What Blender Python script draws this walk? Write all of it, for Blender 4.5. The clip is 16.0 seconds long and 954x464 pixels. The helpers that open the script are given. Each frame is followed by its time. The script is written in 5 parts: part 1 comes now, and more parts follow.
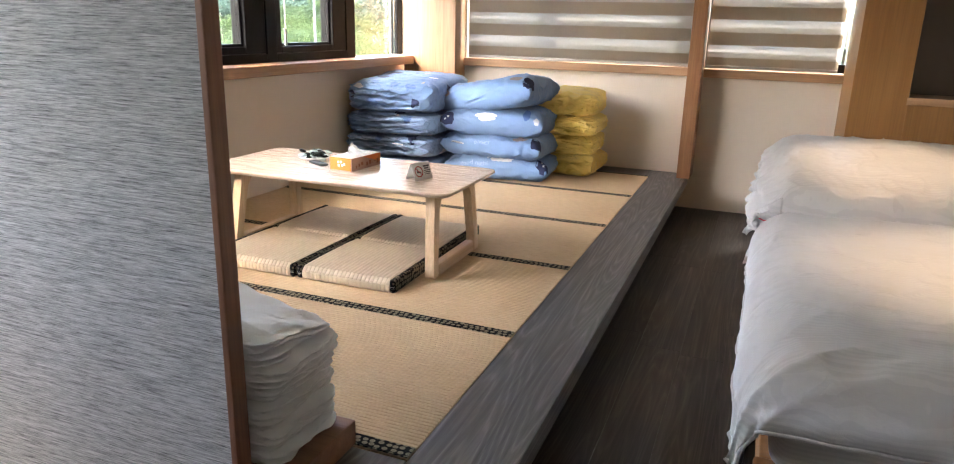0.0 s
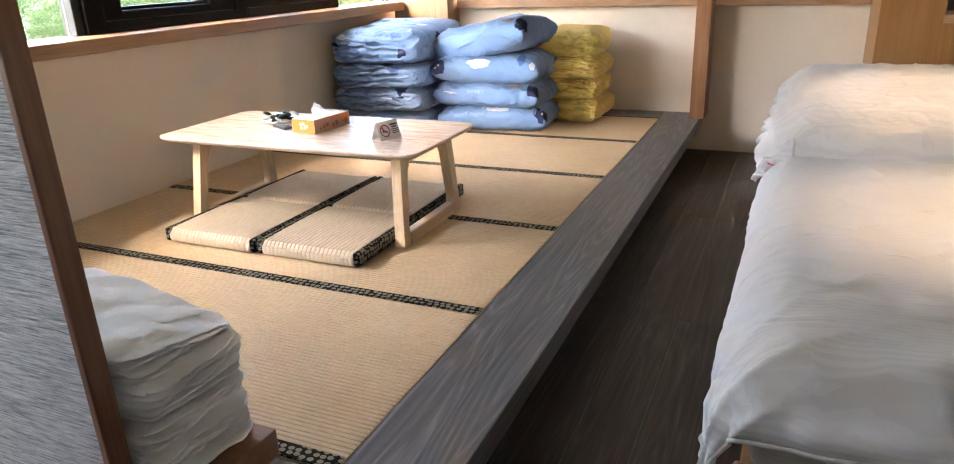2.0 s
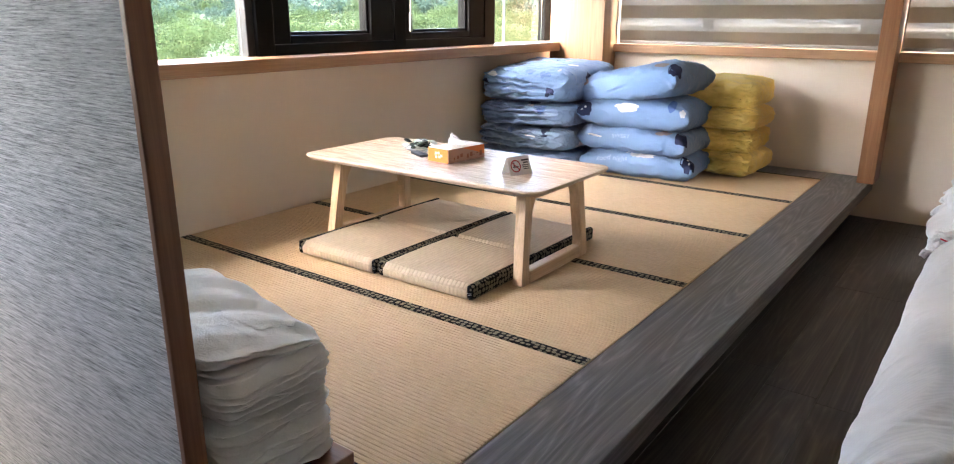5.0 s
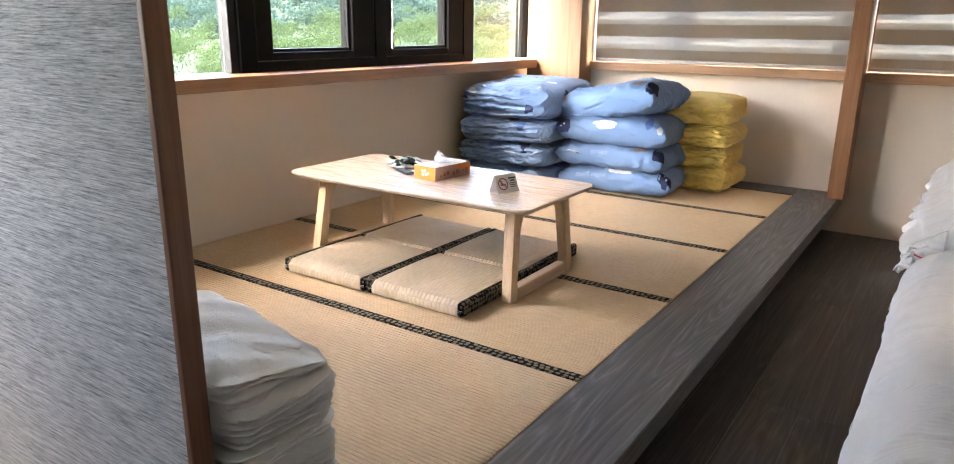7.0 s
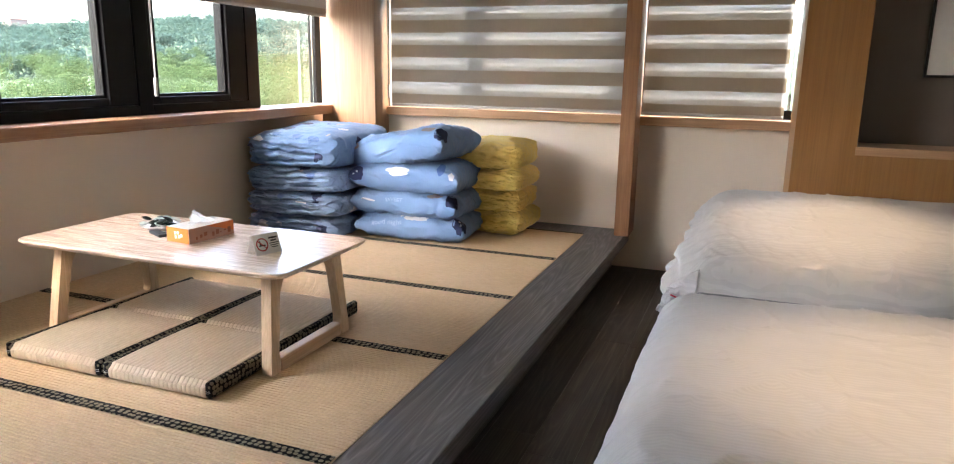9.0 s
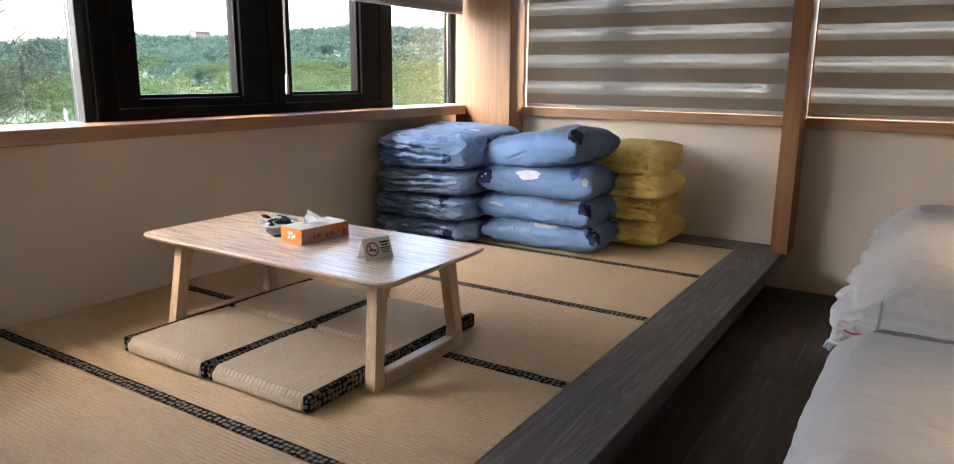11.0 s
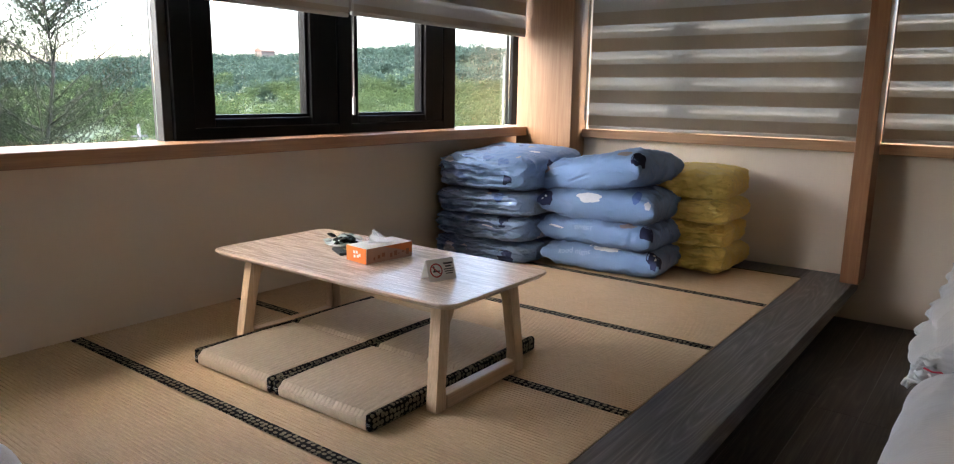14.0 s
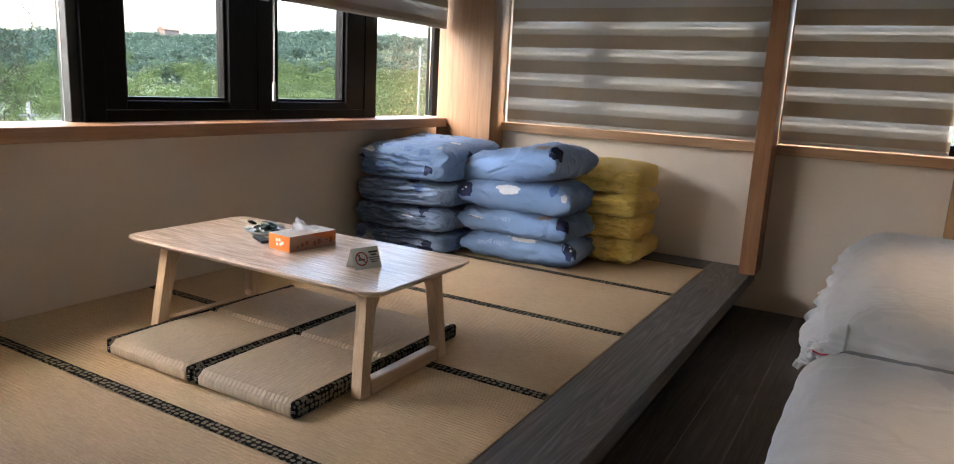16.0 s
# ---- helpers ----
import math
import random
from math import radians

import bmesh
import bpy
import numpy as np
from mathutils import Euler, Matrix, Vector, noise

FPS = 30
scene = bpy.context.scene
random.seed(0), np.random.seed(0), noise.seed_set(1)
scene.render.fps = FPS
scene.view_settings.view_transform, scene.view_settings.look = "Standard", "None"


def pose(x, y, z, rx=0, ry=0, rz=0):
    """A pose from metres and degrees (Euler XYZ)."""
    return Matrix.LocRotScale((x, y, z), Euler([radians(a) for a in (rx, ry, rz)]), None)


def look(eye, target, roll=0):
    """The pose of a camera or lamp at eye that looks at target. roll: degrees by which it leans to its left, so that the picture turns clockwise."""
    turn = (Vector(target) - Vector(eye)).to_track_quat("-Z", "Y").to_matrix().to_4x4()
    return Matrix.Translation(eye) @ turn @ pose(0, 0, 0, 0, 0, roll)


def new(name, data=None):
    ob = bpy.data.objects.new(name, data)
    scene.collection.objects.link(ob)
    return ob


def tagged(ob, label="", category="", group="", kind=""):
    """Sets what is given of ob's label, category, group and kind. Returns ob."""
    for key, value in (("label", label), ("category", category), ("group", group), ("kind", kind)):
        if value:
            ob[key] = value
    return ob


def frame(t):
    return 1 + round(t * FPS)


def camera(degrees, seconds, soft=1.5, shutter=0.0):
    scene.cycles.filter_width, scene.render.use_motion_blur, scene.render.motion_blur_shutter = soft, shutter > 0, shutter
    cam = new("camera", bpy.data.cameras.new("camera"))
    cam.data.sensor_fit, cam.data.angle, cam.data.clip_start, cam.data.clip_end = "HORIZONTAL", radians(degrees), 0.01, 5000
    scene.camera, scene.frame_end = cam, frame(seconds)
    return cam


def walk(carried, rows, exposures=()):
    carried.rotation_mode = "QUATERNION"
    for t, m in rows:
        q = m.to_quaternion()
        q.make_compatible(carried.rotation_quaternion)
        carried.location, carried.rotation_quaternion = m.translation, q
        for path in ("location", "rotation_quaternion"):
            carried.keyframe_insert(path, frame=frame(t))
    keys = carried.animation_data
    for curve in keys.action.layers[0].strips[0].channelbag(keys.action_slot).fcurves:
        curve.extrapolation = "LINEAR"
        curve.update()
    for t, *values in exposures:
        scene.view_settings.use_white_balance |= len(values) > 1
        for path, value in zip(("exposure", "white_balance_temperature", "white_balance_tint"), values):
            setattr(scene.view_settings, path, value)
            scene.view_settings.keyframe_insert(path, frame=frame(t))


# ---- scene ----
cam = camera(67.5, 16.0, soft=1.1)
PATH = [
    (0, (0.012, 0.133, 1.346), (-0.684, 1.923, 0.787), 1.5),
    (0.5, (0.059, 0.178, 1.316), (-0.59, 1.97, 0.711), -0.1),
    (1, (0.088, 0.263, 1.301), (-0.433, 2.074, 0.633), -0.8),
    (1.5, (0.138, 0.383, 1.333), (-0.366, 2.194, 0.649), 2.4),
    (2, (0.135, 0.501, 1.322), (-0.637, 2.209, 0.623), -2.2),
    (2.5, (0.216, 0.583, 1.318), (-0.686, 2.254, 0.693), 0.9),
    (3, (0.241, 0.64, 1.296), (-0.829, 2.228, 0.716), 0.3),
    (3.5, (0.248, 0.665, 1.277), (-0.909, 2.199, 0.72), 0.7),
    (3.7, (0.237, 0.672, 1.279), (-0.947, 2.182, 0.714), -0.3),
    (5.8, (0.155, 0.553, 1.319), (-0.933, 2.132, 0.749), -0.6),
    (6, (0.144, 0.547, 1.329), (-0.942, 2.146, 0.814), -2.0),
    (6.5, (0.126, 0.554, 1.319), (-0.966, 2.151, 0.813), -0.2),
    (7, (0.128, 0.545, 1.318), (-0.943, 2.141, 0.767), 0.7),
    (7.5, (0.128, 0.544, 1.317), (-0.936, 2.136, 0.741), 0.6),
    (8, (0.196, 0.575, 1.325), (-0.832, 2.185, 0.732), -1.3),
    (8.5, (0.313, 0.694, 1.367), (-0.498, 2.465, 0.911), 1.7),
    (9, (0.309, 0.835, 1.357), (-0.388, 2.656, 0.915), 0.9),
    (9.5, (0.246, 1.025, 1.377), (-0.437, 2.864, 0.989), 1.8),
    (10, (0.187, 1.118, 1.326), (-0.767, 2.84, 0.969), 1.9),
    (10.2, (0.213, 1.141, 1.301), (-0.815, 2.807, 0.893), 1.2),
    (12.3, (0.238, 1.102, 1.329), (-0.826, 2.738, 0.893), -0.0),
    (12.5, (0.229, 1.105, 1.332), (-0.848, 2.737, 0.912), -0.1),
    (13, (0.225, 1.098, 1.327), (-0.879, 2.717, 0.927), 0.6),
    (13.5, (0.212, 1.107, 1.32), (-0.943, 2.689, 0.917), 1.0),
    (14, (0.204, 1.104, 1.323), (-0.971, 2.676, 0.94), 0.9),
    (14.5, (0.205, 1.096, 1.322), (-0.974, 2.666, 0.941), 1.0),
    (15, (0.207, 1.082, 1.319), (-0.951, 2.664, 0.922), 1.0),
    (15.5, (0.207, 1.073, 1.318), (-0.917, 2.677, 0.914), 1.4),
    (16, (0.199, 1.035, 1.328), (-0.771, 2.738, 0.928), 3.0),
]
walk(cam, [(t, look(eye, target, roll)) for t, eye, target, roll in PATH],
     [(0.0, 4.82, 6600, 11), (1.5, 4.92, 6600, 11), (2.5, 5.02, 6400, 11), (3.5, 4.88, 6350, 11), (6.0, 4.84, 6500, 11), (8.0, 4.78, 6450, 11), (9.0, 4.64, 6400, 11), (10.2, 4.30, 6350, 11), (12.3, 3.74, 6350, 11), (16.0, 3.75, 6500, 11)])

# ---- light ----
world = bpy.data.worlds.new("world")
scene.world = world
world.use_nodes = True
wn = world.node_tree
sky = wn.nodes.new("ShaderNodeTexSky")
sky.sky_type, sky.sun_disc = "NISHITA", False
sky.sun_elevation, sky.sun_rotation = radians(52), radians(215)
sky.air_density, sky.dust_density, sky.ozone_density = 1.0, 4.0, 1.0
wn.links.new(sky.outputs["Color"], wn.nodes["Background"].inputs["Color"])
wn.nodes["Background"].inputs["Strength"].default_value = 0.15

sun_data = bpy.data.lights.new("sun", "SUN")
sun_data.energy, sun_data.angle, sun_data.color = 0.9, radians(12), (1.0, 0.95, 0.88)
sun = new("sun", sun_data)
sun.matrix_world = pose(0, 0, 30, 38, 0, 145)


# ---- materials ----
def material(name):
    m = bpy.data.materials.new(name)
    m.use_nodes = True
    return m, m.node_tree.nodes, m.node_tree.links, m.node_tree.nodes["Principled BSDF"]


def ramp(nodes, stops):
    r = nodes.new("ShaderNodeValToRGB")
    while len(r.color_ramp.elements) < len(stops):
        r.color_ramp.elements.new(0.5)
    for e, (p, c) in zip(r.color_ramp.elements, stops):
        e.position, e.color = p, (*c, 1)
    return r


def coords(nodes, links, scale=(1, 1, 1), random_shift=False):
    """Object coordinates, scaled; shifted by a random amount for each object."""
    tc, mp = nodes.new("ShaderNodeTexCoord"), nodes.new("ShaderNodeMapping")
    mp.inputs["Scale"].default_value = scale
    links.new(tc.outputs["Object"], mp.inputs["Vector"])
    if random_shift:
        info, mul = nodes.new("ShaderNodeObjectInfo"), nodes.new("ShaderNodeMath")
        mul.operation = "MULTIPLY"
        mul.inputs[1].default_value = 37.0
        links.new(info.outputs["Random"], mul.inputs[0])
        links.new(mul.outputs[0], mp.inputs["Location"])
    return mp.outputs["Vector"]


def noise_tex(nodes, links, vec, scale, detail=4, rough=0.55, distort=0.0):
    n = nodes.new("ShaderNodeTexNoise")
    n.inputs["Scale"].default_value, n.inputs["Detail"].default_value = scale, detail
    n.inputs["Roughness"].default_value, n.inputs["Distortion"].default_value = rough, distort
    links.new(vec, n.inputs["Vector"])
    return n.outputs["Fac"]


def bump(nodes, links, bsdf, height, strength, distance, previous=None):
    b = nodes.new("ShaderNodeBump")
    b.inputs["Strength"].default_value, b.inputs["Distance"].default_value = strength, distance
    links.new(height, b.inputs["Height"])
    if previous:
        links.new(previous, b.inputs["Normal"])
    links.new(b.outputs["Normal"], bsdf.inputs["Normal"])
    return b.outputs["Normal"]


def mixed(nodes, links, fac, a, b, mode="MIX"):
    m = nodes.new("ShaderNodeMix")
    m.data_type, m.blend_type = "RGBA", mode
    for sock, v in ((m.inputs[0], fac), (m.inputs[6], a), (m.inputs[7], b)):
        if isinstance(v, (int, float)):
            sock.default_value = v
        elif isinstance(v, tuple):
            sock.default_value = (*v, 1)
        else:
            links.new(v, sock)
    return m.outputs[2]


def wood(name, dark, light, grain, rough, axis=1, gloss_var=0.1, rings=1.0, pore=0.55):
    """Wood with long grain along one axis, fine pores and slow tone changes."""
    m, n, l, p = material(name)
    k = [grain, grain, grain]
    k[axis] = grain * 0.07
    v = coords(n, l, tuple(k), True)
    long_grain = noise_tex(n, l, v, 1.0, 6, 0.6, 0.8 * rings)
    fine = [grain * 6.0] * 3
    fine[axis] = grain * 0.12
    pores = noise_tex(n, l, coords(n, l, tuple(fine), True), 1.0, 3, 0.7)
    slow = noise_tex(n, l, coords(n, l, (1, 1, 1), True), 1.7, 2)
    r = ramp(n, [(0.3, dark), (0.5, tuple((a + b) / 2 for a, b in zip(dark, light))), (0.7, light)])
    l.new(long_grain, r.inputs["Fac"])
    r2 = ramp(n, [(0.35, (0.72, 0.70, 0.68)), (0.6, (1, 1, 1))])
    l.new(pores, r2.inputs["Fac"])
    c = mixed(n, l, pore, r.outputs["Color"], r2.outputs["Color"], "MULTIPLY")
    r3 = ramp(n, [(0.3, (0.86, 0.86, 0.86)), (0.7, (1, 1, 1))])
    l.new(slow, r3.inputs["Fac"])
    l.new(mixed(n, l, 0.8, c, r3.outputs["Color"], "MULTIPLY"), p.inputs["Base Color"])
    mr = n.new("ShaderNodeMapRange")
    mr.inputs["To Min"].default_value, mr.inputs["To Max"].default_value = rough - gloss_var, rough + gloss_var
    l.new(pores, mr.inputs["Value"])
    l.new(mr.outputs["Result"], p.inputs["Roughness"])
    bump(n, l, p, pores, 0.12, 0.002)
    return m


def ringed_board(name, dark, mid, light, rough):
    """Grey laminate with cathedral grain: long rings and streaks along y."""
    m, n, l, p = material(name)
    v = coords(n, l, (9.0, 0.55, 9.0), True)
    warp = n.new("ShaderNodeTexNoise")
    warp.inputs["Scale"].default_value, warp.inputs["Detail"].default_value = 1.3, 2
    l.new(v, warp.inputs["Vector"])
    shifted = mixed(n, l, 0.35, v, warp.outputs["Color"], "ADD")
    w = n.new("ShaderNodeTexNoise")
    w.inputs["Scale"].default_value, w.inputs["Detail"].default_value = 1.2, 0
    l.new(shifted, w.inputs["Vector"])
    rings = n.new("ShaderNodeMath")
    rings.operation = "MULTIPLY"
    rings.inputs[1].default_value = 95.0
    l.new(w.outputs["Fac"], rings.inputs[0])
    sine = n.new("ShaderNodeMath")
    sine.operation = "SINE"
    l.new(rings.outputs[0], sine.inputs[0])
    streak = noise_tex(n, l, coords(n, l, (60, 2.0, 60), True), 1.0, 5, 0.65)
    blotch = noise_tex(n, l, coords(n, l, (3, 0.8, 3), True), 1.0, 4)
    r1 = ramp(n, [(0.3, dark), (0.52, mid), (0.75, light)])
    l.new(streak, r1.inputs["Fac"])
    r2 = ramp(n, [(0.0, (0.62, 0.62, 0.62)), (0.45, (0.9, 0.9, 0.9)), (0.8, (0.95, 0.95, 0.95)), (1.0, (1.5, 1.48, 1.45))])
    mr = n.new("ShaderNodeMapRange")
    mr.inputs["From Min"].default_value = -1
    l.new(sine.outputs[0], mr.inputs["Value"])
    l.new(mr.outputs["Result"], r2.inputs["Fac"])
    c = mixed(n, l, 0.62, r1.outputs["Color"], r2.outputs["Color"], "MULTIPLY")
    r3 = ramp(n, [(0.3, (0.75, 0.75, 0.76)), (0.7, (1.15, 1.12, 1.1))])
    l.new(blotch, r3.inputs["Fac"])
    l.new(mixed(n, l, 0.8, c, r3.outputs["Color"], "MULTIPLY"), p.inputs["Base Color"])
    p.inputs["Roughness"].default_value = rough
    nn = bump(n, l, p, streak, 0.15, 0.002)
    bump(n, l, p, mr.outputs["Result"], 0.08, 0.001, nn)
    return m


def plaster(name, colour, rough=0.85):
    m, n, l, p = material(name)
    v = coords(n, l)
    a, b = noise_tex(n, l, v, 0.9, 3), noise_tex(n, l, v, 240, 2)
    r = ramp(n, [(0.3, tuple(c * 0.94 for c in colour)), (0.7, colour)])
    l.new(a, r.inputs["Fac"])
    l.new(r.outputs["Color"], p.inputs["Base Color"])
    p.inputs["Roughness"].default_value = rough
    bump(n, l, p, b, 0.12, 0.001)
    return m


def plain(name, colour, rough=0.5, metal=0.0, vary=0.12, scale=30):
    m, n, l, p = material(name)
    a = noise_tex(n, l, coords(n, l, (1, 1, 1), True), scale, 4)
    r = ramp(n, [(0.3, tuple(c * (1 - vary) for c in colour)), (0.7, colour)])
    l.new(a, r.inputs["Fac"])
    l.new(r.outputs["Color"], p.inputs["Base Color"])
    p.inputs["Roughness"].default_value, p.inputs["Metallic"].default_value = rough, metal
    bump(n, l, p, a, 0.04, 0.001)
    return m


def crisp_creases(n, l, vec, scale, stretch=(1, 1, 1)):
    """Thin sharp ridges, as in crumpled cotton."""
    mp = n.new("ShaderNodeMapping")
    mp.inputs["Scale"].default_value, mp.inputs["Rotation"].default_value = stretch, (0.3, 0.2, 0.5)
    l.new(vec, mp.inputs["Vector"])
    t = n.new("ShaderNodeTexNoise")
    t.noise_type = "RIDGED_MULTIFRACTAL"
    t.inputs["Scale"].default_value, t.inputs["Detail"].default_value, t.inputs["Roughness"].default_value = scale, 2.5, 0.45
    t.inputs["Distortion"].default_value = 0.7
    l.new(mp.outputs["Vector"], t.inputs["Vector"])
    return t.outputs["Fac"]


def cloth(name, colour, weave=900, rough=0.9, crease=0.25, stripes=0.0, sheen=0.2, crease_scale=14, pile=0.0):
    """Woven cotton: threads, slow creases, and satin stripes along x where asked."""
    m, n, l, p = material(name)
    v = coords(n, l, (1, 1, 1), True)
    thread, slow = noise_tex(n, l, v, weave, 2), noise_tex(n, l, v, 2.5, 3)
    r = ramp(n, [(0.3, tuple(c * 0.93 for c in colour)), (0.7, colour)])
    l.new(slow, r.inputs["Fac"])
    c = r.outputs["Color"]
    p.inputs["Roughness"].default_value = rough
    fold = noise_tex(n, l, v, crease_scale, 5, 0.6, 0.6)
    nn = bump(n, l, p, fold, crease * 0.6, 0.02)
    nn = bump(n, l, p, crisp_creases(n, l, v, crease_scale * 0.3, (1.0, 2.0, 1.5)), min(1.0, crease * 2), 0.035, nn)
    nn = bump(n, l, p, thread, 0.1, 0.0006, nn)
    if pile:
        nn = bump(n, l, p, noise_tex(n, l, v, 210, 3, 0.7), pile, 0.006, nn)
    if stripes:
        w = n.new("ShaderNodeTexWave")
        w.bands_direction, w.inputs["Scale"].default_value = "Y", stripes
        sx, down, cx = n.new("ShaderNodeSeparateXYZ"), n.new("ShaderNodeMath"), n.new("ShaderNodeCombineXYZ")
        down.operation = "SUBTRACT"
        l.new(coords(n, l), sx.inputs["Vector"])
        l.new(sx.outputs["Y"], down.inputs[0])
        l.new(sx.outputs["Z"], down.inputs[1])
        l.new(down.outputs[0], cx.inputs["Y"])
        l.new(cx.outputs["Vector"], w.inputs["Vector"])
        r2 = ramp(n, [(0.42, (0.90, 0.90, 0.90)), (0.58, (1, 1, 1))])
        l.new(w.outputs["Fac"], r2.inputs["Fac"])
        c = mixed(n, l, 0.8, c, r2.outputs["Color"], "MULTIPLY")
        mr = n.new("ShaderNodeMapRange")
        mr.inputs["To Min"].default_value, mr.inputs["To Max"].default_value = rough - 0.35, rough
        l.new(w.outputs["Fac"], mr.inputs["Value"])
        l.new(mr.outputs["Result"], p.inputs["Roughness"])
        bump(n, l, p, w.outputs["Fac"], 0.1, 0.001, nn)
    l.new(c, p.inputs["Base Color"])
    p.inputs["Sheen Weight"].default_value = sheen
    return m


def rush(name, dark, light, along="x"):
    """Woven rush: short fibres across the ribs, threads, slow fading."""
    m, n, l, p = material(name)
    k = (26, 420, 420) if along == "x" else (420, 26, 420)
    fibre = noise_tex(n, l, coords(n, l, k, True), 1.0, 3, 0.7)
    slow = noise_tex(n, l, coords(n, l, (1, 1, 1), True), 2.2, 4)
    r = ramp(n, [(0.25, dark), (0.7, light)])
    l.new(fibre, r.inputs["Fac"])
    r2 = ramp(n, [(0.3, (0.86, 0.83, 0.78)), (0.7, (1, 1, 1))])
    l.new(slow, r2.inputs["Fac"])
    c = mixed(n, l, 0.8, r.outputs["Color"], r2.outputs["Color"], "MULTIPLY")
    l.new(c, p.inputs["Base Color"])
    p.inputs["Roughness"].default_value = 0.62
    bump(n, l, p, fibre, 0.25, 0.001)
    return m


def brocade(name, scale, tone, stretch=(1, 1, 1), flat=False):
    """Black border ribbon with rows of straw-coloured rounded flowers, each with a dark eye and ring."""
    m, n, l, p = material(name)
    v = n.new("ShaderNodeTexVoronoi")
    v.voronoi_dimensions = "2D" if flat else "3D"
    v.inputs["Scale"].default_value, v.inputs["Randomness"].default_value = scale, 0.4
    l.new(coords(n, l, stretch), v.inputs["Vector"])
    th = noise_tex(n, l, coords(n, l), 900, 2)
    black = (0.008, 0.008, 0.010)
    edge = 0.34 if flat else 0.43
    r = ramp(n, [(0.0, tone), (0.12, tone), (0.15, tuple(c * 0.3 for c in tone)), (0.20, tone), (edge, tone), (edge + 0.05, black)])
    l.new(v.outputs["Distance"], r.inputs["Fac"])
    r2 = ramp(n, [(0.3, (0.6, 0.6, 0.6)), (0.7, (1, 1, 1))])
    l.new(th, r2.inputs["Fac"])
    l.new(mixed(n, l, 0.8, r.outputs["Color"], r2.outputs["Color"], "MULTIPLY"), p.inputs["Base Color"])
    p.inputs["Roughness"].default_value, p.inputs["Specular IOR Level"].default_value = 0.8, 0.15
    bump(n, l, p, th, 0.2, 0.0006)
    return m


def linen_panel(name):
    """Grey wall fabric with long irregular horizontal slubs."""
    m, n, l, p = material(name)
    s1 = noise_tex(n, l, coords(n, l, (9, 9, 320)), 1.0, 4, 0.65)
    s2 = noise_tex(n, l, coords(n, l, (30, 30, 620)), 1.0, 3, 0.7)
    up = noise_tex(n, l, coords(n, l, (900, 900, 40)), 1.0, 2)
    r = ramp(n, [(0.36, (0.10, 0.103, 0.107)), (0.5, (0.43, 0.44, 0.445)), (0.64, (0.74, 0.75, 0.75))])
    mx = n.new("ShaderNodeMath")
    mx.operation = "MULTIPLY_ADD"
    mx.inputs[1].default_value = 0.5
    half = n.new("ShaderNodeMath")
    half.operation = "MULTIPLY"
    half.inputs[1].default_value = 0.5
    l.new(s2, half.inputs[0])
    l.new(s1, mx.inputs[0])
    l.new(half.outputs[0], mx.inputs[2])
    l.new(mx.outputs[0], r.inputs["Fac"])
    r2 = ramp(n, [(0.3, (0.86, 0.86, 0.86)), (0.7, (1, 1, 1))])
    l.new(up, r2.inputs["Fac"])
    l.new(mixed(n, l, 0.7, r.outputs["Color"], r2.outputs["Color"], "MULTIPLY"), p.inputs["Base Color"])
    p.inputs["Roughness"].default_value = 0.8
    bump(n, l, p, mx.outputs[0], 0.3, 0.001)
    return m


def see_through(name, colour, clear, through_light, weave=1400):
    """Blind fabric: part clear, part glowing through, part plain cloth."""
    m, n, l, p = material(name)
    th = noise_tex(n, l, coords(n, l, (40, 1, 900)), 1.0, 2)
    r = ramp(n, [(0.3, tuple(c * 0.86 for c in colour)), (0.7, colour)])
    l.new(th, r.inputs["Fac"])
    l.new(r.outputs["Color"], p.inputs["Base Color"])
    p.inputs["Roughness"].default_value = 0.8
    tr, cl = n.new("ShaderNodeBsdfTranslucent"), n.new("ShaderNodeBsdfTransparent")
    l.new(r.outputs["Color"], tr.inputs["Color"])
    m1, m2 = n.new("ShaderNodeMixShader"), n.new("ShaderNodeMixShader")
    m1.inputs[0].default_value, m2.inputs[0].default_value = through_light, clear
    l.new(p.outputs[0], m1.inputs[1])
    l.new(tr.outputs[0], m1.inputs[2])
    l.new(m1.outputs[0], m2.inputs[1])
    l.new(cl.outputs[0], m2.inputs[2])
    l.new(m2.outputs[0], n["Material Output"].inputs["Surface"])
    return m


